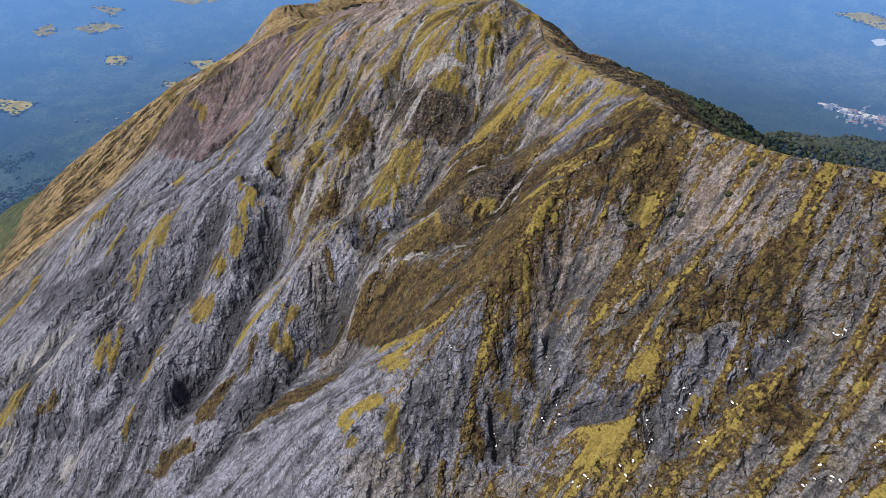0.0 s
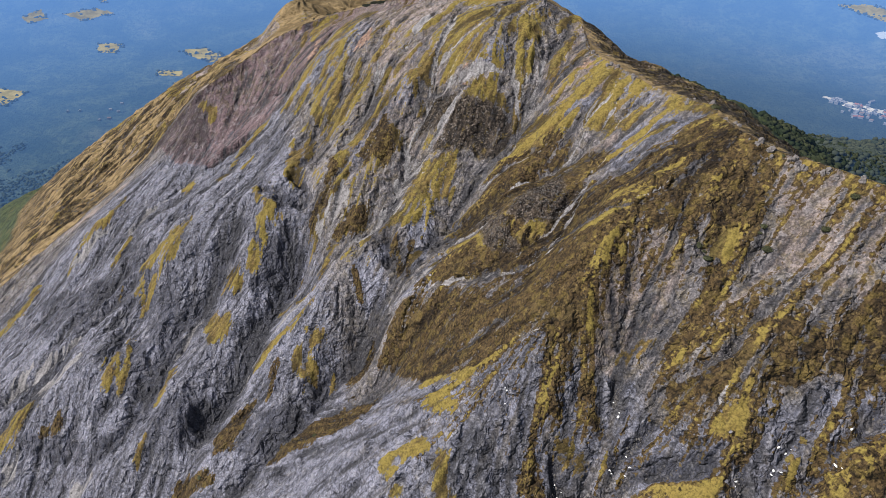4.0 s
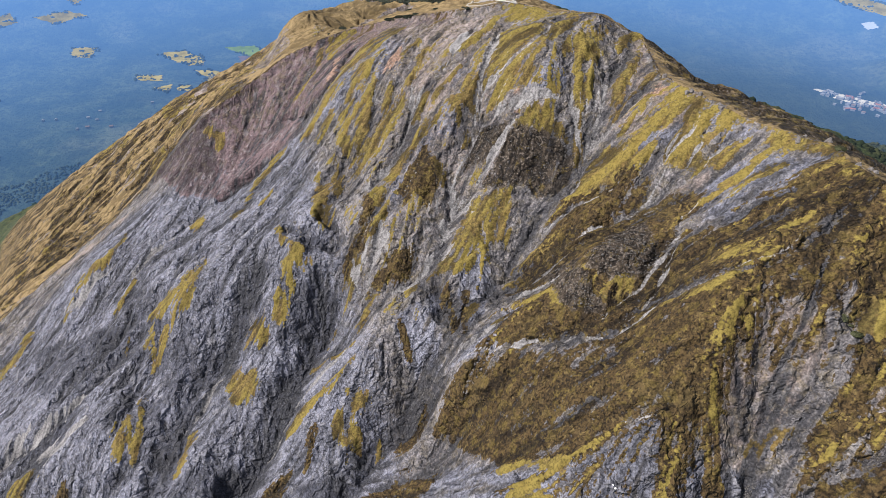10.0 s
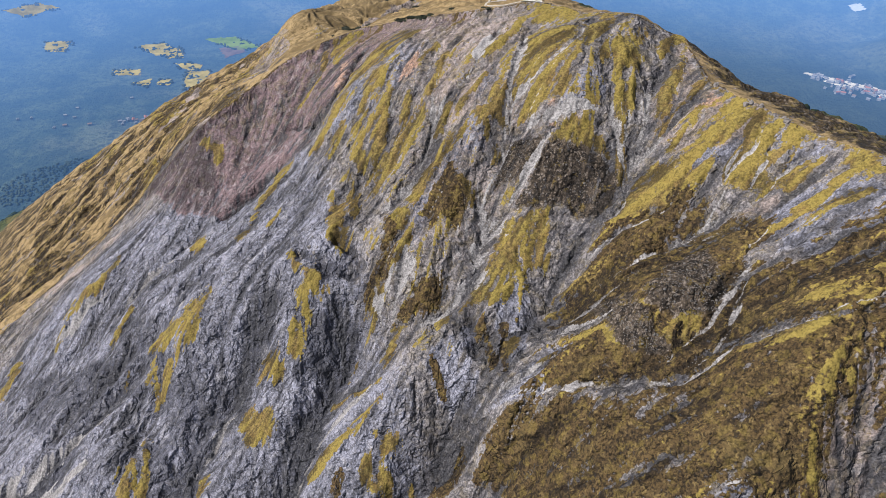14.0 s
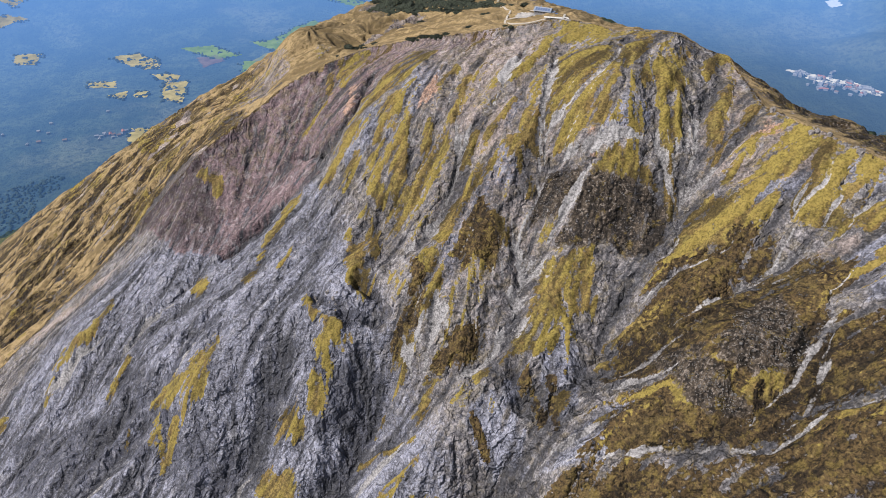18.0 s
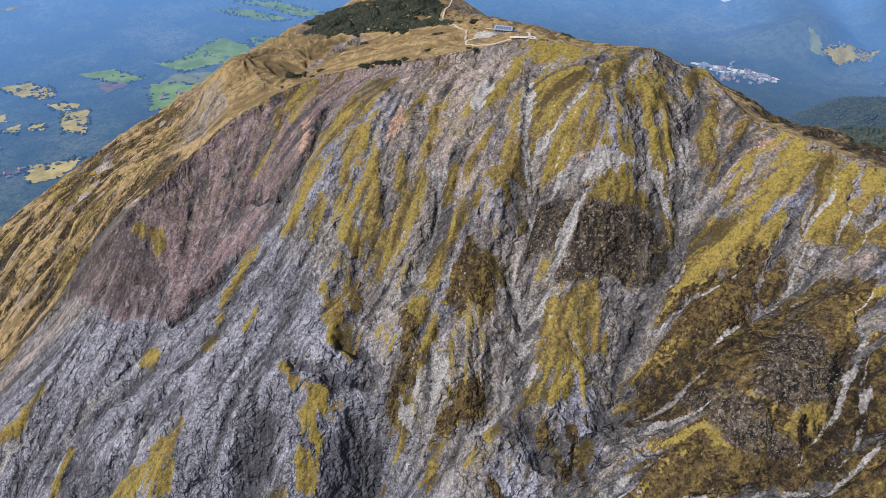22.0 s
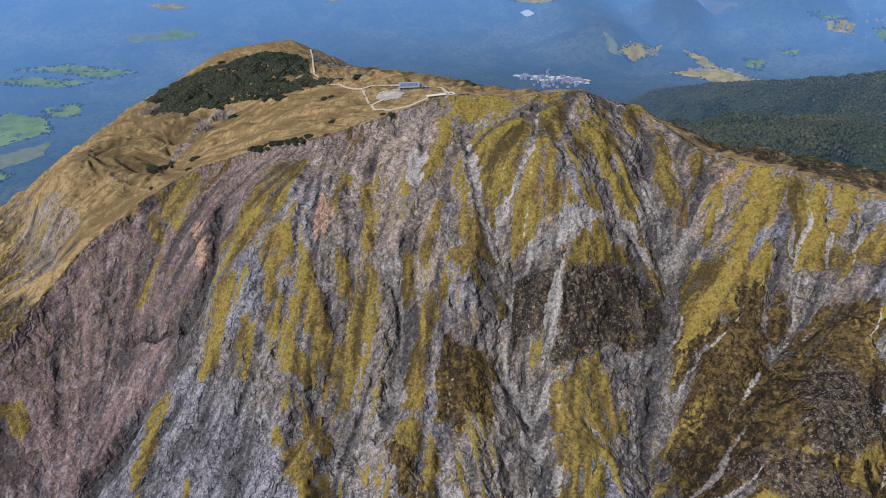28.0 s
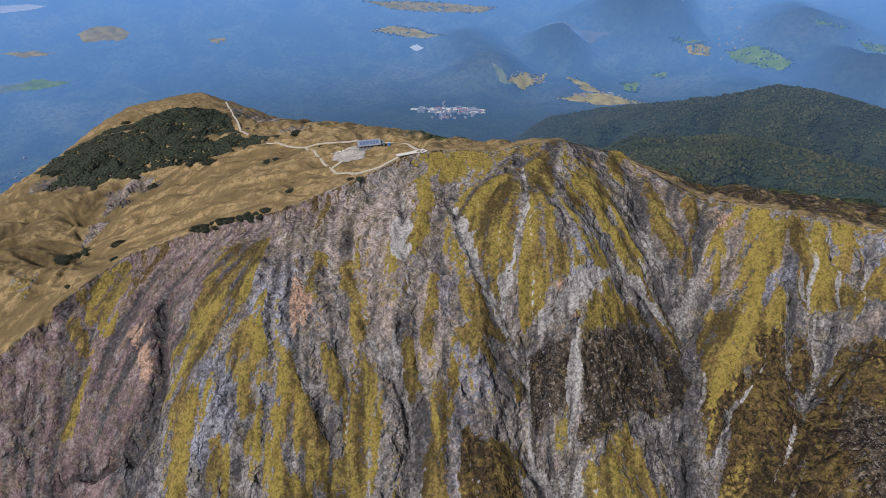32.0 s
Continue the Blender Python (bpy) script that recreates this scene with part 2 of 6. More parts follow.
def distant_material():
    """Wooded lowland miles off, its blue haze put into base colour and emission."""
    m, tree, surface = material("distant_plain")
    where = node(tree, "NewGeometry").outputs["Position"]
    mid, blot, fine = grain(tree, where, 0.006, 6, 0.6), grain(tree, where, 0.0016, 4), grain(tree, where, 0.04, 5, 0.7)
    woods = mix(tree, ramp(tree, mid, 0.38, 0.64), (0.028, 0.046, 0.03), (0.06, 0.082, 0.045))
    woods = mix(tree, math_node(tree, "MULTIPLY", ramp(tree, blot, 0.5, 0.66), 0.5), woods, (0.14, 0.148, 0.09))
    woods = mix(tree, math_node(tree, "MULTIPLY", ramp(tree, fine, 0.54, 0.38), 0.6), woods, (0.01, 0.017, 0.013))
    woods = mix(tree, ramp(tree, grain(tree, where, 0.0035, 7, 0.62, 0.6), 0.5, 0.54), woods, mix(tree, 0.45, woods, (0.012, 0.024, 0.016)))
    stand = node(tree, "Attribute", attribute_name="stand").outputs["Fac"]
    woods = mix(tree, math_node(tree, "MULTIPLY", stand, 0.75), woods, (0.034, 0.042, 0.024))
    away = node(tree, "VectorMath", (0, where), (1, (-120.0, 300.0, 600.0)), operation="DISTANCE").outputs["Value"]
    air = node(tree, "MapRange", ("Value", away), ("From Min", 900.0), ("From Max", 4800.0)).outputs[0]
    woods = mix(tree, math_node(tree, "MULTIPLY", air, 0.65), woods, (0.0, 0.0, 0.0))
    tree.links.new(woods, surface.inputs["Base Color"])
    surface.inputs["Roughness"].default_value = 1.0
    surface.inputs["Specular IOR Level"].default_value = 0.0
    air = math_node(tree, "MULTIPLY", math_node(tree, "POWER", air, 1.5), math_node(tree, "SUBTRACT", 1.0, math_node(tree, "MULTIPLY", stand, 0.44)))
    surface.inputs["Emission Color"].default_value = (*HAZE_GLOW, 1)
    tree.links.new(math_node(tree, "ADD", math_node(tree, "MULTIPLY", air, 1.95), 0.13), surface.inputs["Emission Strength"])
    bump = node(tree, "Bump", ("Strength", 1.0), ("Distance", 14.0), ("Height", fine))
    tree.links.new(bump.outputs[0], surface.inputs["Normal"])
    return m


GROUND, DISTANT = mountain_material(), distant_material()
# ---- the mountain: crest and slopes by their named lines of spot heights ----
CREST = [(520, 40, 770), (400, 120, 772), (300, 190, 771), (225, 236, 769), (176, 262, 768), (143, 299, 765), (127, 320, 768),
         (127, 356, 766), (108, 412, 757), (89, 446, 760), (84, 484, 757), (84, 530, 767), (70, 545, 771), (56, 553, 778),
         (26, 582, 771), (-6, 606, 772), (-42, 618, 764), (-82, 633, 755), (-112, 668, 740), (-143, 694, 726), (-182, 697, 713),
         (-219, 692, 699), (-268, 680, 668), (-312, 664, 640), (-362, 668, 590), (-416, 668, 537), (-491, 634, 484),
         (-570, 580, 430), (-720, 500, 340)]
FACE_UPPER = [(-90, 601, 744), (-131, 598, 727), (-86, 575, 734), (-62, 514, 714), (-27, 486, 709), (-37, 502, 712),
              (28, 452, 705), (63, 418, 724), (16, 497, 740), (10, 501, 749), (-109, 536, 699), (-220, 593, 637)]
FACE_MIDDLE = [(-57, 465, 669), (-109, 462, 658), (-140, 511, 658), (-168, 520, 652), (-200, 498, 626), (-302, 573, 581),
               (-352, 630, 586), (-418, 559, 521), (-125, 408, 602), (-122, 384, 600),
               (-19, 401, 644), (-160, 524, 658), (-168, 517, 650), (-123, 448, 640), (-176, 473, 633), (-228, 635, 645), (-255, 668, 655)]
FACE_LOWER = [(-296, 471, 563), (-342, 408, 499), (-465, 484, 445), (-445, 483, 460), (-372, 354, 420), (-240, 417, 529),
              (-236, 343, 480), (-140, 331, 527), (-124, 338, 530), (-70, 325, 565), (-66, 345, 609), (-214, 372, 507),
              (-324, 389, 487), (-417, 388, 437), (-346, 489, 528), (-248, 290, 440), (-227, 300, 473), (-91, 251, 571), (-131, 234, 517), (-154, 426, 568), (-111, 391, 607), (-208, 425, 559),
              (-219, 401, 538), (-324, 436, 503), (-353, 364, 462), (-419, 544, 502), (-79, 354, 580), (-84, 312, 552), (-246, 345, 492), (-163, 361, 543)]
SOUTH_SPURS = [(35, 336, 684), (48, 298, 706), (50, 275, 699), (62, 257, 676), (6, 280, 660), (26, 262, 676), (65, 292, 723),
               (71, 296, 726), (88, 284, 726), (45, 226, 644), (77, 217, 657), (103, 219, 688), (131, 218, 706), (124, 257, 720),
               (33, 208, 615), (51, 200, 620), (-13, 223, 620), (161, 195, 701), (175, 194, 712), (142, 183, 681), (107, 178, 657),
               (111, 177, 654), (188, 206, 737), (192, 232, 761), (76, 278, 704), (72, 296, 725), (83, 293, 727)]
SOUTH_BOWL = [(10, 401, 681), (23, 353, 692), (-50, 423, 657), (49, 291, 708), (-65, 349, 606), (-82, 422, 635), (27, 454, 704), (59, 401, 706)]
FACE_EDGE = [(130, 120, 640), (220, 120, 700), (330, 60, 690), (0, 120, 560), (-150, 120, 480), (-330, 200, 380),
             (-520, 300, 330), (-650, 380, 310), (200, -100, 560), (-200, -150, 330), (450, -50, 690)]
PLATEAU = [(-6, 648, 761), (-11, 803, 727), (30, 909, 711), (32, 1010, 700), (-140, 724, 718), (-159, 755, 705), (-102, 805, 714),
           (-215, 764, 714), (-224, 775, 710), (-262, 768, 664), (-300, 727, 652), (55, 700, 742), (70, 800, 715), (-60, 955, 714),
           (-100, 925, 711), (-140, 900, 706), (-182, 838, 705)]
OUTER = [(-302, 795, 640), (-406, 821, 588), (-495, 844, 532), (-612, 873, 453), (-757, 910, 346), (-876, 940, 281),
         (-539, 640, 458), (-400, 970, 536), (-335, 955, 585), (-550, 1010, 410), (-250, 930, 640), (-100, 1020, 665), (-660, 640, 375),
         (100, 1150, 560), (180, 900, 600), (200, 740, 620), (118, 500, 748), (146, 475, 742), (200, 462, 718),
         (243, 446, 703), (160, 560, 690), (250, 600, 590), (310, 440, 650), (250, 330, 700), (330, 280, 680), (450, 200, 680),
         (600, 100, 680), (-300, 1150, 430), (350, 800, 450), (-900, 700, 180), (480, 480, 520)]


def spline_surface(points):
    """A thin-plate surface through the spot heights of some lines."""
    p = np.array(points, float)
    xy, z = p[:, :2] / 100, p[:, 2]
    n = len(p)

    def kernel(a, b):
        r2 = ((a[:, None] - b[None]) ** 2).sum(2) + 0.004
        return 0.5 * r2 * np.log(r2)
    m = np.zeros((n + 3, n + 3))
    m[:n, :n] = kernel(xy, xy) + np.eye(n) * 0.01
    m[:n, n], m[:n, n + 1:] = 1, xy
    m[n:, :n] = m[:n, n:].T
    w = np.linalg.solve(m, np.append(z, [0, 0, 0]))

    def height(q):
        out = np.empty(len(q))
        for i in range(0, len(q), 20000):
            c = q[i:i + 20000] / 100
            out[i:i + 20000] = kernel(c, xy) @ w[:n] + w[n] + c @ w[n + 1:]
        return out
    return height


def nearest_on(line, q):
    """Distance to a polyline, the height there, the side (+1: left of its run) and the length run."""
    a = np.array(line, float)
    best, zz, side, run = np.full(len(q), 1e9), np.zeros(len(q)), np.ones(len(q)), np.zeros(len(q))
    done = 0.0
    for p0, p1 in zip(a[:-1], a[1:]):
        d = p1[:2] - p0[:2]
        long = np.hypot(*d)
        s = np.clip(((q - p0[:2]) @ d) / long ** 2, 0, 1)
        off = q - p0[:2] - s[:, None] * d
        dist = np.hypot(off[:, 0], off[:, 1])
        near = dist < best
        cross = d[0] * (q[:, 1] - p0[1]) - d[1] * (q[:, 0] - p0[0])
        best = np.where(near, dist, best)
        side = np.where(near, np.sign(cross), side)
        run = np.where(near, done + s * long, run)
        if len(p0) > 2:
            zz = np.where(near, p0[2] + s * (p1[2] - p0[2]), zz)
        done += long
    return best, zz, side, run


def inside_polygon(poly, q):
    """Which of the points lie inside a closed outline."""
    hit = np.zeros(len(q), bool)
    x, y = q[:, 0], q[:, 1]
    for (x0, y0), (x1, y1) in zip(poly, poly[1:] + poly[:1]):
        if y0 != y1:
            hit ^= ((y0 > y) != (y1 > y)) & (x < (x1 - x0) * (y - y0) / (y1 - y0) + x0)
    return hit


inner = spline_surface(CREST[3:27] + FACE_UPPER + FACE_MIDDLE + FACE_LOWER + SOUTH_SPURS + SOUTH_BOWL + FACE_EDGE)
outer = spline_surface(CREST[1:28] + PLATEAU + OUTER)
CREST_XY = [c[:2] for c in CREST]
FACE_SIDE = CREST_XY + [(-1500, 300), (-1500, -1500), (1500, -1500), (1500, 0)]


def step(x, a, b):
    s = np.clip((x - a) / (b - a), 0, 1)
    return s * s * (3 - 2 * s)


CREST_LINE = np.array(CREST, float)
_t = np.linspace(0, len(CREST) - 1, 400)
_c = np.stack([np.interp(_t, range(len(CREST)), CREST_LINE[:, k]) for k in range(3)], 1)
GAP_IN, GAP_OUT = _c[:, 2] - inner(_c[:, :2]), _c[:, 2] - outer(_c[:, :2])
_run = np.append(0, np.cumsum(np.hypot(*np.diff(_c[:, :2], axis=0).T)))


def mountain(q):
    dist, crest, _, run = nearest_on(CREST, q)
    within = inside_polygon(FACE_SIDE, q)
    z = np.where(within, inner(q), outer(q))
    gap = np.where(within, np.interp(run, _run, GAP_IN), np.interp(run, _run, GAP_OUT))
    return z + gap * np.exp(-dist / 25), dist, within


# ---- value noise, foothills and the plain ----
def lattice(ix, iy, seed):
    h = (ix.astype(np.int64) * 374761393 + iy.astype(np.int64) * 668265263 + seed * 1442695041) & 0xFFFFFFFF
    h = ((h ^ (h >> 13)) * 1274126177) & 0xFFFFFFFF
    h = ((h ^ (h >> 15)) * 2246822519) & 0xFFFFFFFF
    return ((h ^ (h >> 16)) & 0xFFFFFF) / 0xFFFFFF * 2 - 1


def smooth_noise(x, y, seed=0):
    """Value noise in the range -1 to 1, one cell a unit."""
    ix, iy = np.floor(x), np.floor(y)
    u, v = x - ix, y - iy
    u, v = u * u * u * (u * (u * 6 - 15) + 10), v * v * v * (v * (v * 6 - 15) + 10)
    a, b = lattice(ix, iy, seed), lattice(ix + 1, iy, seed)
    c, d = lattice(ix, iy + 1, seed), lattice(ix + 1, iy + 1, seed)
    return (a + (b - a) * u) * (1 - v) + (c + (d - c) * u) * v


def layers(x, y, size, count=4, seed=0, ridged=False):
    """Several octaves of noise; ridged ones have sharp crests."""
    out, gain, total = 0, 1.0, 0
    for k in range(count):
        a = 0.6 * k
        px, py = (x * math.cos(a) - y * math.sin(a)) / size, (x * math.sin(a) + y * math.cos(a)) / size
        n = smooth_noise(px, py, seed + k)
        out = out + gain * (1 - 2 * np.abs(n) if ridged else n)
        total += gain
        gain, size = gain * 0.5, size * 0.5
    return out / total


SPURS = [[(1424, 617, 450), (1440, 700, 450), (1442, 781, 448), (1463, 892, 398), (1464, 1038, 350), (1447, 1198, 304), (1479, 1349, 242), (1484, 1528, 171), (1500, 1800, -60)],
         [(150, 560, 700), (259, 601, 640), (420, 640, 590), (588, 670, 552), (826, 683, 516), (1104, 700, 430), (1442, 781, 445)],
         [(826, 683, 516), (791, 580, 536), (746, 485, 548), (693, 369, 560), (760, 200, 500), (950, -50, 330)],
         [(420, 640, 590), (560, 790, 430), (700, 960, 270), (830, 1200, 90), (900, 1500, -80)],
         [(588, 670, 552), (760, 860, 390), (920, 1050, 240), (1050, 1300, 60), (1100, 1600, -80)],
         [(826, 683, 516), (960, 880, 380), (1120, 1080, 230), (1230, 1350, 60)],
         [(1424, 617, 450), (1500, 400, 390), (1700, 100, 250), (2000, -200, 0)],
         [(1440, 700, 450), (1700, 760, 300), (2000, 900, 60), (2200, 1000, -60)],
         [(330, 420, 600), (480, 440, 520), (620, 420, 500)],
         [(90, 1120, 560), (120, 1220, 470), (180, 1500, 260), (250, 1900, 40), (300, 2200, -90)],
         [(-250, 1000, 560), (-420, 1200, 380), (-600, 1500, 160), (-750, 1800, -20)],
         [(-520, 800, 420), (-800, 950, 250), (-1100, 1150, 60), (-1400, 1300, -80)],
         [(-640, 560, 380), (-1000, 600, 200), (-1400, 700, 20), (-1800, 800, -90)]]
HILLS = [(2310, 2530, 190, 330), (2820, 2420, 220, 260), (2450, 2850, 140, 320), (3420, 2250, 380, 460), (3650, 1350, 230, 420), (3300, 900, 260, 380),
         (3000, 1350, 90, 300), (-2600, 2200, 120, 500)]


def land(q, spurs=True):
    """Heights of the plain, and of the foothills round the mountain."""
    x, y = q[:, 0], q[:, 1]
    reach = np.hypot(x + 120, y - 300)
    z = -100 + 9 * layers(x, y, 420, 3, 11) + 450 * step(reach, 2900, 5000) ** 1.2
    for cx, cy, tall, wide in HILLS:
        d = np.hypot(x - cx, y - cy) / wide
        d = d * (1 + 0.25 * layers(x, y, 260, 2, 17))
        z = z + tall * np.clip(1 - d, 0, 1) ** 1.2 * (1 - 0.25 * np.exp(-6 * d))
    rough = layers(x, y, 190, 4, 21, True)
    for line in SPURS if spurs else []:
        d, top, _, _ = nearest_on(line, q)
        z = np.maximum(z, top - 0.52 * d + rough * np.minimum(d, 130) * 0.42)
    return z


# ---- what covers the rock: bands along the fall of the slopes, in metres ----
BANDS = {}


def band(kind, half, rise, *way):
    """A strip of one cover on the plan, so wide to each side, that stands proud of the slope or is cut into it."""
    BANDS.setdefault(kind, []).append((half, rise, way))


def patch(kind, soft, *outline):
    """A patch of one cover on the plan, whose edge is so soft."""
    BANDS.setdefault(kind, []).append((-soft, 0, outline))


# the upper face under the crest
patch("grass", 4, (-112, 645), (-96, 624), (-110, 612), (-124, 602), (-138, 602), (-152, 604), (-163, 610), (-178, 609), (-182, 617), (-167, 616), (-151, 617), (-137, 626), (-123, 637))
patch("grass", 4, (-165, 721), (-146, 689), (-153, 677), (-162, 678), (-171, 663), (-175, 668), (-172, 685), (-175, 696))
band("grass", 3.2, 1.2, (-179, 688), (-181, 678), (-185, 668))
band("grass", 2.7, 1.2, (-189, 658), (-200, 651), (-206, 649))
band("grass", 6.5, 1.2, (-132, 591), (-127, 571), (-127, 554), (-128, 541), (-129, 528), (-133, 519))
band("grass", 4.1, 1.2, (-137, 584), (-141, 575), (-139, 560), (-134, 556))
band("grass", 5.1, 1.2, (-163, 597), (-173, 587), (-183, 576))
band("grass", 4.1, 1.2, (-149, 563), (-150, 551), (-145, 535))
band("grass", 2.9, 1.2, (-160, 573), (-167, 567), (-172, 560))
band("grass", 2.6, 1.2, (-84, 595), (-98, 585))
band("grass", 2.8, 1.2, (-79, 583), (-87, 569), (-91, 558))
patch("grass", 4, (-104, 553), (-92, 545), (-97, 534), (-111, 529), (-118, 519), (-132, 512), (-136, 516), (-124, 525), (-118, 540))
band("grass", 2.8, 1.2, (-106, 561), (-112, 550))
band("grass", 3.5, 1.2, (-20, 591), (-28, 577), (-45, 567), (-61, 556), (-73, 544), (-81, 531), (-89, 524))
patch("grass", 4, (-75, 520), (-63, 517), (-75, 509), (-88, 501), (-100, 489), (-109, 484), (-114, 489), (-102, 504), (-89, 512))
band("grass", 2.5, 1.2, (-45, 551), (-58, 542), (-70, 532))
patch("grass", 4, (-4, 599), (29, 567), (10, 549), (-9, 535), (-24, 526), (-32, 522), (-37, 519), (-40, 523), (-31, 537), (-28, 553), (-18, 577))
patch("grass", 4, (-40, 542), (-36, 529), (-42, 517), (-43, 506), (-49, 512), (-50, 527), (-48, 537))
patch("grass", 4, (35, 569), (46, 556), (19, 533), (0, 516), (-2, 506), (-14, 504), (-30, 504), (-37, 502), (-34, 509), (-24, 515), (3, 540))
patch("grass", 4, (28, 531), (64, 541), (46, 523), (27, 517), (18, 517))
band("grass", 4.4, 1.2, (40, 525), (30, 507), (30, 491), (31, 475), (27, 458))
band("grass", 2.8, 1.2, (44, 520), (46, 513), (37, 496), (34, 486))
patch("grass", 4, (4, 487), (12, 482), (24, 466), (26, 460), (12, 471), (-6, 480), (-13, 486))
band("grass", 3.6, 1.2, (74, 508), (62, 495), (58, 478), (54, 468))
band("grass", 3.0, 1.2, (81, 533), (64, 520))
band("grass", 2.9, 1.2, (79, 485), (68, 475), (58, 471))
patch("grass", 4, (44, 451), (54, 438), (39, 428), (24, 428), (19, 437), (35, 447))
band("grass", 2.9, 1.2, (85, 448), (73, 442))
band("grass", 3.2, 1.2, (89, 435), (80, 425), (72, 416))
band("grass", 2.9, 1.2, (91, 425), (82, 414))
band("grass", 3.3, 1.2, (101, 412), (92, 404))
band("grass", 3.7, 1.2, (80, 410), (91, 395), (101, 390))
band("grass", 2.9, 1.2, (43, 390), (64, 387), (76, 374))
band("grass", 2.8, 1.2, (-58, 521), (-53, 508), (-48, 494))
band("grass", 3.2, 1.2, (69, 462), (55, 455))
band("grass", 2.5, 1.2, (57, 437), (52, 424))
patch("brown", 4, (48, 430), (64, 410), (51, 401), (35, 395), (22, 396), (17, 409), (33, 422))
patch("brown", 4, (40, 389), (73, 372), (19, 347), (-3, 386), (23, 386))
patch("rubble", 4, (-15, 486), (12, 471), (23, 461), (18, 444), (5, 441), (-12, 451), (-26, 453), (-39, 463), (-25, 476))
patch("rubble", 4, (-40, 499), (-27, 495), (-23, 490), (-29, 480), (-39, 474), (-51, 483), (-48, 491))
patch("brown", 4, (-80, 500), (-69, 488), (-67, 473), (-79, 460), (-101, 476))
band("grass", 3.1, 1.2, (-72, 489), (-65, 477))
band("scree", 2.5, -1.6, (-18, 488), (-29, 480), (-35, 471), (-42, 467))
band("scree", 3.2, -1.6, (17, 492), (1, 494), (-12, 497), (-25, 500), (-38, 501))
band("scree", 2.0, -1.6, (25, 503), (25, 491), (29, 474), (29, 458), (26, 445))
band("scree", 2.4, -1.6, (35, 488), (36, 471), (32, 454))
band("scree", 2.1, -1.6, (69, 512), (54, 498), (47, 480), (40, 464))
band("scree", 1.9, -1.6, (-15, 580), (-26, 555), (-35, 537), (-39, 518), (-42, 502))
band("scree", 2.8, -1.6, (-23, 525), (-37, 517))
band("scree", 1.3, -1.6, (25, 560), (0, 538), (-18, 526))
band("scree", 1.7, -1.6, (10, 433), (22, 438), (28, 445))
band("scree", 6.3, -1.6, (-46, 463), (-53, 460), (-63, 448))
band("scree", 2.5, -1.6, (-63, 477), (-56, 465))
band("scree", 1.7, -1.6, (68, 409), (58, 399), (39, 395), (14, 393), (0, 393))
band("scree", 2.5, -1.6, (-30, 596), (-51, 569), (-63, 551), (-81, 542), (-89, 527), (-102, 509))
band("scree", 2.1, -1.6, (-90, 552), (-89, 533), (-94, 519))
band("scree", 2.2, -1.6, (-120, 567), (-121, 549), (-124, 537))
band("scree", 1.2, -1.6, (88, 416), (78, 401))
band("scree", 1.2, -1.6, (78, 427), (70, 414))
band("scree", 1.4, -1.6, (90, 400), (100, 401), (107, 396))
patch("pale", 4, (-95, 620), (-49, 612), (-20, 598), (-32, 582), (-55, 561), (-81, 542), (-94, 556), (-81, 581), (-81, 600), (-97, 612))
patch("pale", 4, (-9, 573), (-17, 582), (-42, 560), (-53, 544), (-63, 525), (-79, 524), (-81, 531), (-63, 550), (-43, 569))
patch("pale", 4, (81, 525), (78, 476), (93, 439), (84, 427), (59, 442), (49, 464), (52, 485))
patch("rust", 4, (-104, 594), (-97, 584), (-104, 574), (-112, 577))
patch("rust", 4, (79, 470), (84, 461), (76, 455), (67, 465))
band("rust", 2.9, 0, (-161, 651), (-165, 630))
band("rust", 2.2, 0, (-13, 501), (-13, 493))
patch("slate", 4, (-113, 611), (-99, 604), (-102, 585), (-117, 576), (-124, 579), (-125, 596))
patch("slate", 4, (-153, 603), (-141, 593), (-142, 578), (-155, 571), (-171, 578), (-164, 592))
patch("slate", 4, (-135, 580), (-131, 566), (-133, 557), (-141, 567))
patch("slate", 4, (13, 513), (25, 503), (22, 497), (3, 497), (-9, 499), (1, 506))
patch("slate", 4, (74, 450), (86, 431), (70, 419), (58, 435))
patch("slate", 4, (98, 424), (110, 395), (103, 391), (84, 411))
patch("slate", 4, (-50, 556), (-47, 538), (-65, 527), (-77, 527), (-63, 544))
patch("slate", 4, (-61, 523), (-55, 510), (-55, 498), (-76, 504))
patch("purple", 4, (-225, 689), (-195, 689), (-173, 665), (-147, 687), (-108, 648), (-118, 633), (-142, 625), (-164, 615), (-178, 612), (-194, 617), (-216, 637), (-240, 638), (-252, 649))
patch("sward", 4, (-195, 726), (-165, 721), (-173, 701), (-193, 692), (-217, 691), (-223, 693), (-216, 717))
band("gully", 1.8, -8, (-148, 646), (-160, 621), (-174, 612), (-188, 614))
band("gully", 1.5, -8, (-216, 637), (-196, 620))

# the middle of the face
patch("wet", 4, (-364, 678), (-323, 680), (-298, 653), (-293, 626), (-281, 597), (-306, 594), (-326, 610), (-379, 665))
patch("purple", 4, (-384, 670), (-365, 683), (-324, 683), (-274, 661), (-209, 641), (-191, 593), (-236, 602), (-270, 582), (-300, 588), (-326, 606))
patch("grass", 4, (-304, 578), (-299, 577), (-296, 555), (-304, 556), (-309, 571))
band("grass", 3.4, 1.2, (-303, 654), (-288, 645), (-287, 637))
band("grass", 4.5, 1.2, (-217, 591), (-230, 574), (-244, 558), (-253, 540))
patch("grass", 4, (-173, 522), (-159, 507), (-155, 480), (-164, 477), (-169, 498))
band("grass", 3.8, 1.2, (-159, 532), (-152, 506))
patch("brown", 4, (-129, 484), (-120, 474), (-127, 451), (-135, 445), (-142, 439), (-143, 451), (-134, 466))
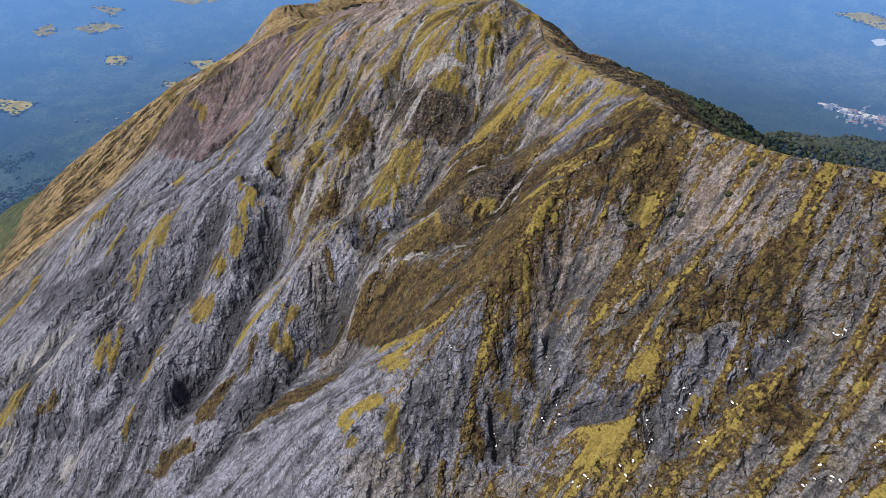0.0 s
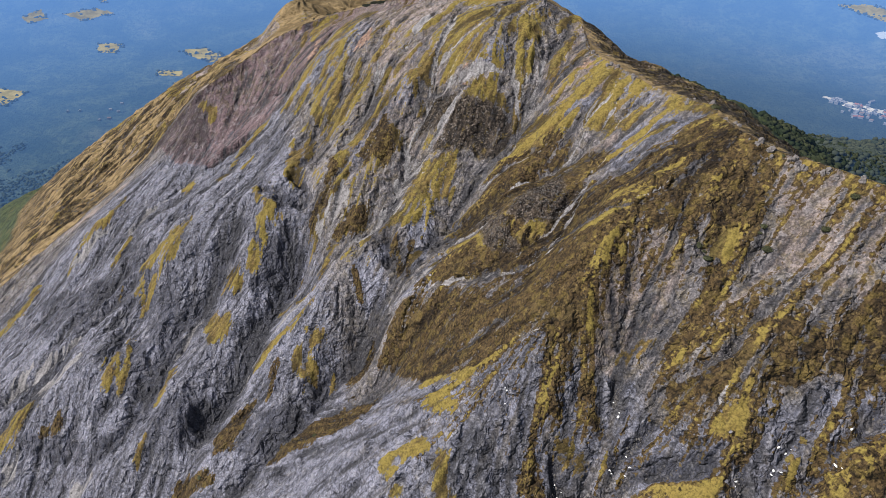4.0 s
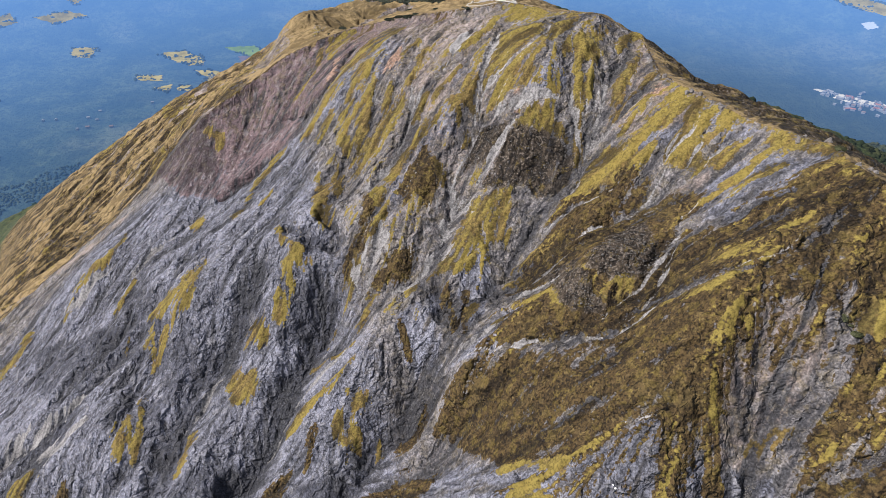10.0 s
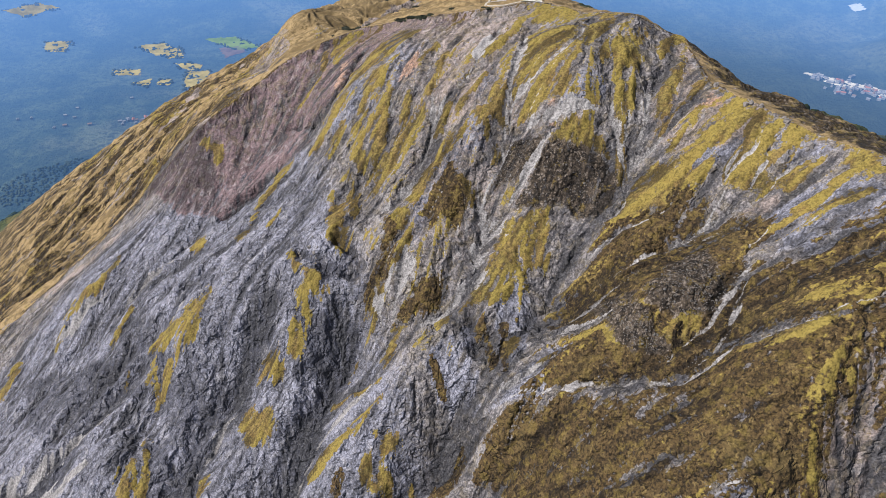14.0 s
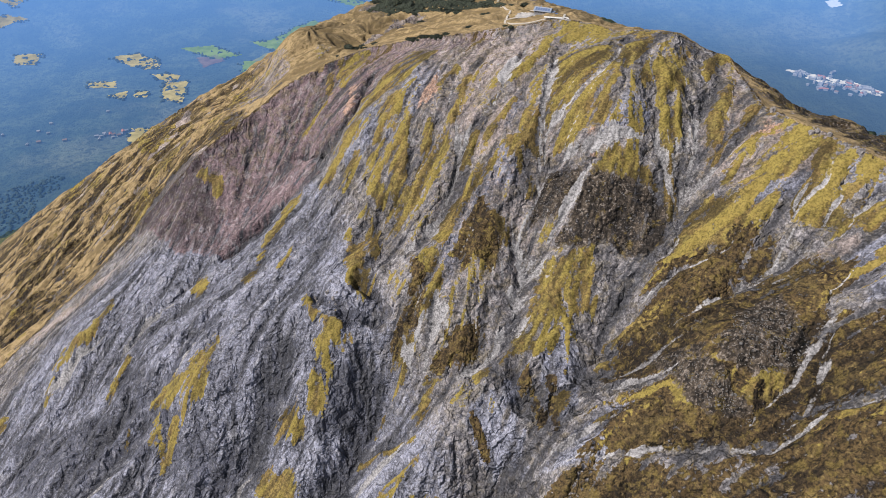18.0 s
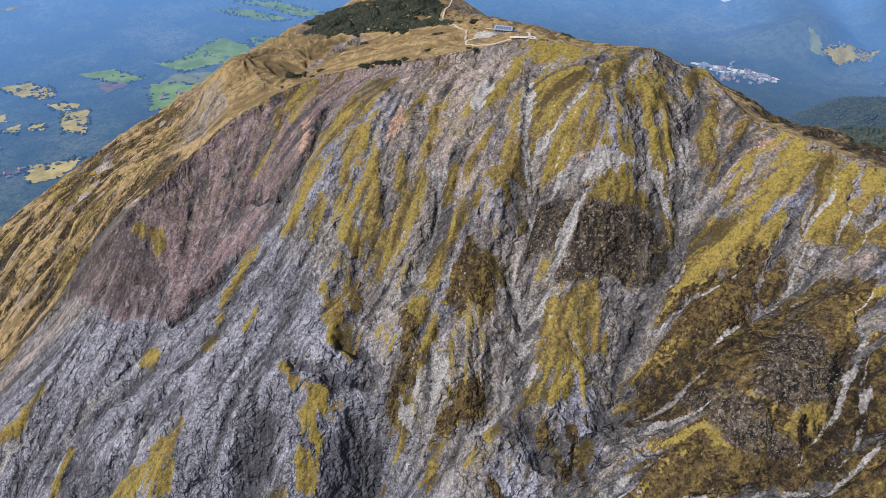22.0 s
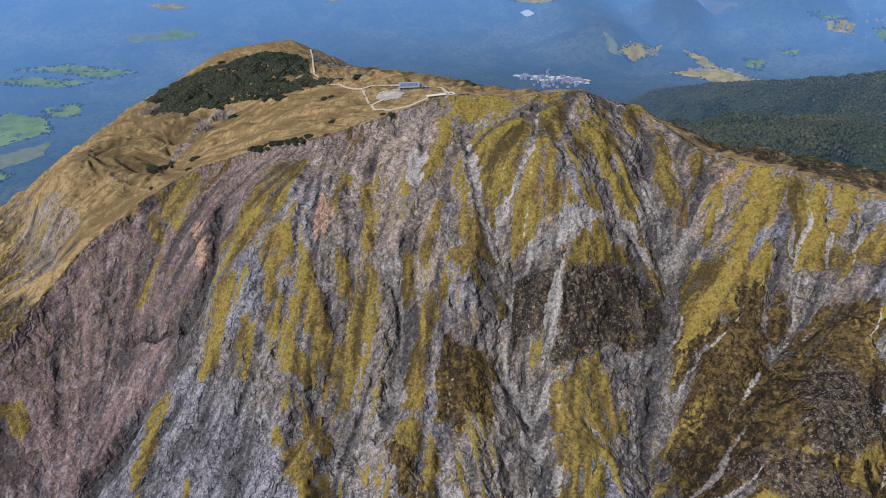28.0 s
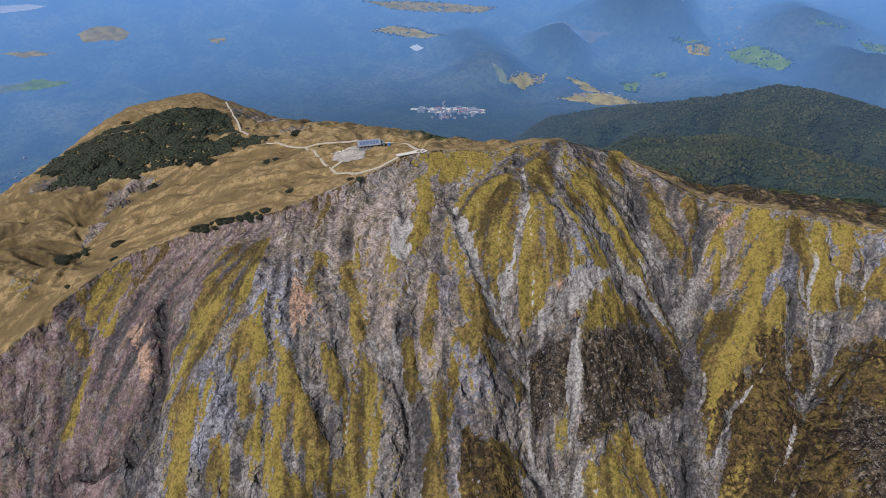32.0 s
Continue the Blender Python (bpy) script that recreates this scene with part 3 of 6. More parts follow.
band("grass", 4.2, 1.2, (-117, 479), (-114, 465), (-119, 451))
band("grass", 3.6, 1.2, (-134, 446), (-143, 432))
patch("grass", 4, (-193, 474), (-178, 465), (-169, 456), (-180, 456), (-190, 463))
band("grass", 3.8, 1.2, (-193, 459), (-189, 451))
band("grass", 3.9, 1.2, (-199, 445), (-196, 439))
patch("grass", 4, (-218, 434), (-208, 429), (-210, 423), (-220, 428))
patch("grass", 4, (-271, 496), (-276, 483), (-282, 472), (-291, 459), (-301, 459), (-295, 474), (-311, 472), (-332, 484), (-307, 489), (-295, 479), (-285, 488))
band("grass", 3.8, 1.2, (-389, 585), (-405, 568), (-445, 561))
band("grass", 3.9, 1.2, (-447, 547), (-451, 539))
band("grass", 2.7, 1.2, (-350, 473), (-354, 468))
band("grass", 2.3, 1.2, (-361, 530), (-379, 510))
band("grass", 3.0, 1.2, (-306, 460), (-317, 449))
band("grass", 3.1, 1.2, (-325, 463), (-323, 457))
band("grass", 2.1, 1.2, (-173, 406), (-155, 405), (-139, 399))
band("grass", 3.5, 1.2, (-121, 417), (-128, 408))
band("grass", 2.1, 1.2, (-155, 427), (-161, 419))
band("grass", 2.8, 1.2, (-215, 546), (-222, 531))
band("grass", 2.5, 1.2, (-201, 493), (-196, 479))
band("scree", 4.9, -1.6, (-54, 463), (-64, 442), (-70, 427), (-81, 420), (-97, 417), (-108, 417))
band("scree", 3.4, -1.6, (-46, 459), (-52, 458))
band("scree", 5.4, -1.6, (-114, 456), (-119, 443), (-124, 427))
band("scree", 2.8, -1.6, (-137, 448), (-134, 429))
band("scree", 3.2, -1.6, (-102, 504), (-119, 493), (-142, 490))
patch("grass", 4, (-47, 455), (-23, 453), (-21, 439), (-23, 424), (-34, 423), (-51, 423), (-66, 416), (-79, 419), (-62, 431), (-55, 449))
band("grass", 3.0, 1.2, (-95, 412), (-68, 416), (-53, 414), (-40, 419))
band("grass", 3.3, 1.2, (-20, 406), (-4, 403), (4, 402))
band("grass", 3.0, 1.2, (-26, 394), (-11, 397))
patch("brown", 4, (-16, 406), (7, 411), (36, 417), (37, 402), (13, 389), (-4, 384), (-21, 386))
patch("rubble", 4, (15, 370), (39, 372), (51, 363), (51, 351), (43, 343), (25, 346), (14, 357))
patch("rubble", 4, (0, 363), (14, 347), (19, 335), (9, 338), (2, 349))
patch("brown", 4, (51, 402), (71, 393), (83, 383), (74, 366), (62, 370), (43, 371), (25, 374))
patch("grass", 4, (18, 346), (35, 346), (25, 334), (19, 339))
patch("brown", 4, (-33, 363), (-6, 362), (1, 345), (-4, 338), (-25, 342), (-39, 346))
patch("grass", 4, (-4, 367), (8, 359), (2, 349), (-6, 350))
band("scree", 1.2, -1.6, (-17, 418), (0, 414), (18, 420), (37, 420), (50, 422))
band("scree", 1.2, -1.6, (44, 395), (55, 399), (65, 399), (75, 399))
band("scree", 1.5, -1.6, (78, 374), (69, 371), (56, 354), (49, 347), (36, 337), (20, 333), (15, 331))
band("scree", 1.6, -1.6, (-40, 381), (-22, 378), (-8, 369), (0, 366))
band("scree", 2.5, -1.6, (-66, 361), (-42, 359), (-27, 359))
band("scree", 1.6, -1.6, (-23, 387), (-8, 380), (6, 384), (18, 386))
band("pale", 4.1, 0.5, (73, 390), (86, 388))
patch("slate", 4, (-56, 415), (-42, 418), (-36, 400), (-42, 376), (-55, 371), (-57, 384), (-55, 402))
patch("slate", 4, (-103, 498), (-82, 516), (-70, 513), (-71, 497), (-98, 469), (-111, 455), (-116, 463))
patch("slate", 4, (-90, 401), (-67, 404), (-75, 382), (-69, 358), (-93, 370), (-106, 390))
band("gully", 3.7, -8, (-218, 467), (-229, 450), (-247, 438), (-261, 428))
band("gully", 4.2, -8, (-278, 518), (-295, 513), (-312, 493), (-349, 489), (-364, 485))
band("gully", 3.0, -8, (-165, 449), (-166, 435), (-176, 419), (-184, 405))
band("gully", 2.0, -8, (-145, 466), (-161, 486))
band("gully", 2.0, -8, (-149, 465), (-174, 469), (-195, 493))
band("gully", 2.1, -8, (-280, 583), (-251, 591), (-221, 605))
band("gully", 1.9, -8, (-70, 390), (-76, 407))
band("pale", 4.8, 0.5, (-381, 643), (-432, 627), (-497, 622))
band("brown", 3.4, 1, (-98, 431), (-116, 425))
band("brown", 3.9, 1, (-77, 488), (-86, 476), (-94, 468))
patch("brown", 4, (-39, 361), (0, 343), (17, 327), (50, 327), (42, 314), (25, 321), (-7, 331), (-33, 341))
patch("brown", 4, (59, 373), (59, 358), (50, 349), (46, 366))
patch("brown", 4, (-32, 386), (7, 394), (18, 384), (-1, 368), (-23, 381))
patch("brown", 4, (2, 342), (16, 334), (17, 327), (3, 328), (-3, 335))
patch("brown", 4, (-111, 435), (-86, 438), (-85, 427), (-106, 421))
band("brown", 3.3, 1, (-68, 399), (-61, 378))
band("brown", 2.9, 1, (-51, 393), (-54, 373))
band("grass", 2.9, 1.2, (-47, 385), (-53, 376))
band("brown", 2.7, 1, (-92, 376), (-99, 389))

# the west slabs and the south spur
band("gully", 5.3, -8, (-159, 438), (-174, 411), (-186, 390), (-200, 371), (-212, 356), (-232, 335))
band("gully", 5.9, -8, (-225, 454), (-250, 433), (-273, 422), (-281, 386), (-290, 359), (-313, 344), (-348, 337))
band("gully", 4.3, -8, (-73, 347), (-104, 344), (-123, 335), (-139, 315), (-159, 297), (-180, 282), (-202, 268))
band("gully", 5.4, -8, (-390, 436), (-410, 417), (-448, 412))
band("gully", 4.6, -8, (-362, 486), (-392, 469), (-420, 450))
band("gully", 4.1, -8, (-332, 366), (-349, 356))
patch("wet", 4, (-486, 523), (-457, 517), (-424, 472), (-438, 453), (-470, 477))
patch("wet", 4, (-441, 374), (-377, 365), (-349, 340), (-366, 340), (-417, 354))
patch("wet", 4, (-329, 413), (-279, 423), (-278, 395), (-303, 367), (-327, 370))
patch("wet", 4, (-362, 468), (-319, 472), (-264, 450), (-279, 428), (-327, 438))
patch("wet", 4, (-287, 350), (-245, 356), (-208, 349), (-234, 324), (-265, 318), (-295, 327))
patch("wet", 4, (-191, 328), (-150, 328), (-139, 319), (-173, 297), (-190, 305))
patch("grass", 4, (-250, 421), (-220, 408), (-216, 399), (-225, 391), (-241, 398))
band("grass", 5.5, 1.2, (-541, 511), (-505, 546))
band("grass", 7.2, 1.2, (-463, 375), (-438, 393))
band("grass", 4.2, 1.2, (-325, 463), (-319, 445))
band("grass", 5.5, 1.2, (-330, 403), (-334, 387))
band("grass", 5.5, 1.2, (-220, 436), (-216, 431))
patch("grass", 4, (-141, 370), (-121, 364), (-121, 360), (-138, 362))
band("grass", 4.9, 1.2, (-148, 356), (-137, 344))
band("grass", 2.8, 1.2, (-136, 384), (-155, 376), (-188, 367))
band("grass", 3.2, 1.2, (-117, 344), (-116, 338))
band("grass", 3.8, 1.2, (-271, 384), (-278, 361))
band("grass", 2.7, 1.2, (-324, 420), (-320, 374))
band("grass", 3.2, 1.2, (-287, 335), (-294, 323))
band("brown", 3.3, 1, (-167, 355), (-172, 337))
patch("brown", 4, (-187, 339), (-192, 310), (-217, 308), (-215, 333))
patch("brown", 4, (-75, 303), (-97, 293), (-129, 291), (-162, 289), (-155, 300), (-124, 312), (-101, 318))
patch("brown", 4, (-220, 301), (-212, 291), (-242, 283), (-267, 290), (-252, 302))
band("brown", 4.1, 1, (-84, 348), (-98, 338))
band("brown", 3.9, 1, (-63, 331), (-74, 330))
band("brown", 3.8, 1, (-412, 370), (-391, 372))
band("scree", 8.7, -1.6, (-380, 315), (-346, 325))
band("scree", 7.2, -1.6, (-451, 340), (-438, 362))
band("scree", 6.6, -1.6, (-483, 416), (-453, 437))
band("grass", 3.5, 1.2, (-52, 233), (-41, 232))
band("grass", 4.6, 1.2, (-33, 257), (-21, 246))
band("grass", 2.8, 1.2, (-63, 235), (-54, 214))
band("grass", 3.0, 1.2, (-31, 223), (-28, 205))
patch("brown", 4, (-60, 346), (-30, 338), (7, 317), (34, 317), (56, 302), (79, 302), (109, 313), (151, 351), (140, 300), (133, 287), (126, 271), (119, 278), (111, 272), (99, 281), (83, 292), (72, 299), (47, 279), (47, 260), (34, 252), (17, 266), (4, 265), (-15, 265), (-40, 278), (-74, 333))
patch("pale", 4, (47, 268), (56, 282), (69, 282), (72, 298), (76, 291), (75, 282), (77, 285), (86, 288), (93, 283), (98, 269), (90, 264), (84, 253), (76, 247), (64, 239), (47, 243), (50, 258))
patch("pale", 4, (135, 281), (140, 300), (168, 331), (205, 362), (172, 261), (163, 261), (158, 252), (147, 249), (136, 257), (135, 269))
band("pale", 3.2, 0.5, (136, 257), (123, 248), (113, 246))
band("pale", 4.6, 0.5, (155, 251), (151, 239))
band("pale", 2.8, 0.5, (169, 258), (163, 241), (160, 232))
band("pale", 3.4, 0.5, (130, 312), (126, 307))
band("scree", 1.2, -1.6, (-56, 352), (-7, 332), (21, 315), (42, 324), (62, 307), (82, 305), (104, 317))
band("scree", 1.3, -1.6, (60, 353), (43, 331), (21, 320))
band("scree", 1.2, -1.6, (11, 267), (26, 263))
patch("brown", 4, (86, 244), (102, 253), (106, 266), (118, 265), (111, 249), (97, 237), (80, 239))
patch("brown", 4, (122, 232), (143, 227), (140, 208), (129, 207), (116, 214))
patch("brown", 4, (153, 227), (177, 232), (173, 198), (160, 201), (147, 213))
band("grass", 3.6, 1.2, (65, 245), (79, 248))
band("grass", 3.3, 1.2, (113, 301), (108, 284), (114, 271))
band("grass", 3.4, 1.2, (101, 199), (105, 202))
band("grass", 4.4, 1.2, (34, 220), (37, 218))
band("grass", 4.4, 1.2, (46, 210), (54, 210))
band("grass", 3.1, 1.2, (129, 183), (134, 187))
band("grass", 3.6, 1.2, (-37, 279), (-15, 265))
patch("brown", 4, (97, 223), (122, 232), (115, 220), (102, 210), (91, 209), (79, 225), (86, 228))
patch("brown", 4, (145, 169), (170, 184), (163, 154), (152, 158))
patch("brown", 4, (144, 207), (151, 224), (157, 224), (152, 204))
band("brown", 5.2, 1, (16, 206), (19, 199))
band("brown", 3.2, 1, (34, 248), (31, 228))
band("brown", 3.6, 1, (50, 238), (52, 225))
band("scree", 1.2, -1.6, (100, 208), (106, 214))
band("stream", 3.8, -4, (172, 196), (157, 189), (141, 181), (134, 177), (120, 169), (114, 169))
band("stream", 3.9, -4, (94, 188), (74, 199), (59, 197), (45, 194))
band("stream", 2.4, -4, (121, 238), (111, 229), (101, 228))
band("stream", 3.0, -4, (32, 213), (33, 197))
band("stream", 2.1, -4, (107, 186), (108, 174))
band("stream", 1.8, -4, (65, 237), (62, 229))
band("stream", 2.5, -4, (78, 216), (62, 207))
patch("slate", 4, (-81, 309), (-22, 265), (4, 261), (34, 252), (47, 243), (64, 238), (84, 210), (106, 202), (140, 204), (173, 201), (170, 184), (136, 175), (114, 169), (-83, 214), (-107, 259))

# the bowl between face and spur
band("grass", 2.3, 1.2, (41, 317), (57, 305), (71, 304))
patch("slate", 4, (7, 308), (16, 300), (13, 289), (6, 295))
patch("slate", 4, (15, 263), (29, 265), (24, 251), (7, 252), (2, 259))
patch("slate", 4, (81, 386), (108, 377), (123, 349), (103, 338), (88, 333), (73, 358))
band("grass", 2.3, 1.2, (114, 381), (127, 349))
band("grass", 3.7, 1.2, (74, 412), (97, 409))
band("grass", 3.0, 1.2, (84, 370), (107, 360))
band("grass", 3.3, 1.2, (42, 427), (65, 425))
band("grass", 3.0, 1.2, (63, 440), (85, 440))
band("grass", 2.7, 1.2, (90, 372), (112, 376))
band("grass", 2.9, 1.2, (20, 367), (29, 347), (19, 340))
band("grass", 2.7, 1.2, (-36, 361), (-12, 354))
band("scree", 1.2, -1.6, (-37, 387), (-10, 365))
band("scree", 1.4, -1.6, (44, 349), (65, 363))
band("scree", 2.7, -1.6, (35, 456), (51, 489))
band("scree", 2.2, -1.6, (29, 457), (59, 464))
band("scree", 1.2, -1.6, (69, 413), (94, 430))
patch("brown", 4, (33, 427), (60, 413), (60, 397), (29, 389), (7, 388), (-4, 389), (17, 416))
patch("rubble", 4, (-6, 380), (9, 369), (15, 335), (3, 342))
patch("rubble", 4, (26, 379), (52, 381), (44, 349), (22, 353))
patch("slate", 4, (-31, 367), (-10, 362), (-17, 343), (-51, 345), (-70, 358))
patch("brown", 4, (-61, 341), (-28, 326), (-18, 314), (-26, 298), (-47, 312))
patch("wet", 4, (-479, 525), (-443, 515), (-374, 496), (-303, 467), (-347, 466), (-383, 437), (-443, 483), (-474, 503))
patch("wet", 4, (-304, 453), (-262, 453), (-252, 440), (-272, 425), (-295, 409), (-312, 396), (-304, 433))
patch("wet", 4, (-383, 526), (-347, 517), (-305, 479), (-353, 491))
patch("wet", 4, (-202, 459), (-162, 442), (-168, 422), (-198, 421), (-200, 442))
band("gully", 4.9, -8, (-217, 472), (-227, 456), (-242, 443), (-257, 432), (-276, 412), (-292, 392), (-297, 368))
band("gully", 4.5, -8, (-158, 434), (-168, 418), (-185, 402), (-198, 385), (-202, 374), (-216, 351))
band("gully", 4.7, -8, (-330, 477), (-369, 460), (-401, 434), (-435, 422), (-476, 419))
band("gully", 3.6, -8, (-90, 362), (-101, 348), (-125, 343), (-140, 329))
band("scree", 4.7, -1.6, (-476, 419), (-431, 429), (-390, 438), (-361, 453))
band("scree", 5.3, -1.6, (-455, 403), (-404, 407), (-374, 411))
band("scree", 3.3, -1.6, (-378, 533), (-350, 551), (-325, 560))
band("scree", 2.4, -1.6, (-139, 401), (-157, 399), (-175, 387), (-193, 374), (-207, 360))
band("scree", 2.2, -1.6, (-248, 423), (-266, 406), (-282, 390))
band("scree", 2.9, -1.6, (-458, 542), (-423, 553), (-390, 562))
band("scree", 2.3, -1.6, (-307, 490), (-290, 513))


# bare strips on the west slope, dark rock below the shoulder
patch("purple", 3, (-95, 812), (-93, 804), (-116, 795), (-130, 788), (-124, 799), (-105, 813))
patch("purple", 3, (-128, 784), (-136, 772), (-153, 765), (-142, 777))
patch("purple", 3, (-358, 835), (-346, 797), (-365, 800), (-370, 792), (-364, 817))
patch("wet", 4, (-323, 680), (-296, 657), (-294, 639), (-305, 618), (-347, 635), (-368, 680), (-360, 704))

# ---- the ground: one sheet, fine on the mountain and coarser towards the horizon ----
def spread(lo, hi, fine, first, last, grow=1.03, most=60.0):
    """Positions from first to last, evenly fine between lo and hi and ever wider outside."""
    mid = list(np.arange(lo, hi + fine / 2, fine))
    left, right, w = [lo], [mid[-1]], fine
    while left[-1] > first:
        w = min(w * grow, most)
        left.append(left[-1] - w)
    w = fine
    while right[-1] < last:
        w = min(w * grow, most)
        right.append(right[-1] + w)
    return np.array(left[:0:-1] + mid + right[1:])


def band_field(kind, q):
    """How far inside its bands a cover lies (over 0: inside), and the rise that the bands give."""
    best, rise = np.full(len(q), -9.0), np.zeros(len(q))
    for half, up, way in BANDS.get(kind, []):
        w = np.array(way, float)
        reach = abs(half) * 4.5 + 4
        ok = np.flatnonzero((q[:, 0] > w[:, 0].min() - reach) & (q[:, 0] < w[:, 0].max() + reach) & (q[:, 1] > w[:, 1].min() - reach) & (q[:, 1] < w[:, 1].max() + reach))
        if len(way) == 1:
            d = np.hypot(q[ok, 0] - w[0, 0], q[ok, 1] - w[0, 1])
        else:
            d, _, _, along = nearest_on(way, q[ok])
            if kind == "scree":
                full = np.hypot(*np.diff(w, axis=0).T).sum()
                d = d / np.clip(np.minimum(along, 0.6 * (full - along)) / (0.3 * full), 0.3, 1.0)
        if half < 0:
            ring = nearest_on(list(way) + [way[0]], q[ok])[0]
            best[ok] = np.maximum(best[ok], np.where(inside_polygon(list(way), q[ok]), ring, -ring) / -half)
            continue
        inside = 1 - d / half
        best[ok] = np.maximum(best[ok], inside)
        lift = up * (np.clip(1 - d / (half * 3.4), 0, 1) if kind == "gully" else step(1 - d / (half * 1.8), 0, 1))
        rise[ok] = np.where(np.abs(lift) > np.abs(rise[ok]), lift, rise[ok])
    return best, rise


KINDS = ("grass", "brown", "scree", "rubble", "pale", "slate", "purple", "stream", "rust", "gully", "wet", "sward")


class Raster:
    """A smooth field on an even grid, read between its points."""

    def __init__(self, x0, y0, cell, values):
        self.x0, self.y0, self.cell, self.v = x0, y0, cell, values

    def at(self, x, y):
        h, w = self.v.shape
        u, t = np.clip((x - self.x0) / self.cell, 0, w - 1.001), np.clip((y - self.y0) / self.cell, 0, h - 1.001)
        i, j = u.astype(int), t.astype(int)
        a, b = u - i, t - j
        a, b = a * a * (3 - 2 * a), b * b * (3 - 2 * b)
        return (self.v[j, i] * (1 - a) + self.v[j, i + 1] * a) * (1 - b) + (self.v[j + 1, i] * (1 - a) + self.v[j + 1, i + 1] * a) * b


# the way that water runs down the slopes, and streaks along it
CELL = 2.5
rx, ry = np.arange(-700, 420, CELL), np.arange(-60, 1040, CELL)
RX, RY = np.meshgrid(rx, ry)
rq = np.stack([RX.ravel(), RY.ravel()], 1)
rz, r_dist, r_in = mountain(rq)
lift = sum(band_field(k, rq)[1] for k in KINDS)
lift = lift + 2.5 * layers(rq[:, 0], rq[:, 1], 38, 2, 3)
slope_z = (rz + 1.5 * lift).reshape(RX.shape)
fy, fx = np.gradient(slope_z, CELL)
steep = np.hypot(fx, fy) + 1e-4
flow_x, flow_y = Raster(rx[0], ry[0], CELL, -fx / steep), Raster(rx[0], ry[0], CELL, -fy / steep)


def streaks(size, length, hop, seed, cell, sharp=False):
    """Noise drawn out along the fall of the slope; sharp ones have keen crests."""
    sx, sy = np.arange(-660, 400, cell), np.arange(-30, 1000, cell)
    gx0, gy0 = [a.ravel() for a in np.meshgrid(sx, sy)]

    def spots(x, y):
        return smooth_noise(x / size, y / size, seed)
    total = spots(gx0, gy0)
    for way in (1, -1):
        x, y = gx0, gy0
        for _ in range(int(length / hop)):
            vx, vy = flow_x.at(x, y), flow_y.at(x, y)
            x, y = x + way * hop * vx, y + way * hop * vy
            total = total + spots(x, y)
    total = (total / total.std()).reshape(len(sy), len(sx))
    if sharp:
        total = -np.abs(total)
        total = (total - total.mean()) / total.std()
    return Raster(sx[0], sy[0], cell, total)


def blurred(v, n, times=2):
    """A running mean over 2n+1 cells each way."""
    for _ in range(times):
        for axis in (0, 1):
            p = np.pad(v, [(n + 1, n) if k == axis else (0, 0) for k in (0, 1)], mode="edge")
            c = np.cumsum(p, axis)
            m = v.shape[axis]
            v = (np.take(c, range(2 * n + 1, 2 * n + 1 + m), axis) - np.take(c, range(m), axis)) / (2 * n + 1)
    return v


def rain_worn(wx, wy, heights_of, rounds, seed, wide, power=0.034):
    """Wear slopes down by running water: the ribs and gullies that it leaves, and how much water passes."""
    gx0, gy0 = [a.ravel() for a in np.meshgrid(wx, wy)]
    h, w, cell = len(wy), len(wx), wx[1] - wx[0]
    z0 = heights_of(gx0, gy0).reshape(h, w)
    rnd = np.random.default_rng(seed)
    hops = [(-1, -1), (-1, 0), (-1, 1), (0, -1), (0, 1), (1, -1), (1, 0), (1, 1)]
    own = np.arange(h * w).reshape(h, w)
    water = np.zeros(h * w)
    for turn in range(rounds):
        best, goal, far = np.zeros((h, w)), own.copy(), np.full((h, w), cell)
        for dy, dx in hops:
            d = cell * math.hypot(dx, dy)
            fall = (z0 - np.roll(z0, (-dy, -dx), (0, 1))) / d * rnd.uniform(0.75, 1.0, (h, w))
            better = fall > best
            best, goal, far = np.where(better, fall, best), np.where(better, np.roll(own, (-dy, -dx), (0, 1)), goal), np.where(better, d, far)
        for edge_cells in (np.s_[0, :], np.s_[-1, :], np.s_[:, 0], np.s_[:, -1]):
            goal[edge_cells] = own[edge_cells]
        order = np.argsort(-z0.ravel()).tolist()
        to, load = goal.ravel().tolist(), [1.0] * (h * w)
        for i in order:
            j = to[i]
            if j != i:
                load[j] += load[i]
        load = np.array(load)
        if turn >= rounds // 2:
            water += np.log(load) / (rounds - rounds // 2)
        pull = (power * cell * np.sqrt(np.minimum(load, 900)) / far.ravel()).tolist()
        zz = z0.ravel().tolist()
        for i in reversed(order):
            j = to[i]
            if j != i:
                zz[i] = (zz[i] + pull[i] * zz[j]) / (1 + pull[i])
        z0 = np.array(zz).reshape(h, w)
        if turn % 3 == 2:
            z0 = z0 * 0.7 + 0.3 * blurred(z0, 1, 1)
    worn = z0 - blurred(z0, int(wide / cell), 2)
    worn = worn / worn.std()
    worn = np.clip(worn, -2.4, 2.4)
    return Raster(wx[0], wy[0], cell, worn), Raster(wx[0], wy[0], cell, water.reshape(h, w))


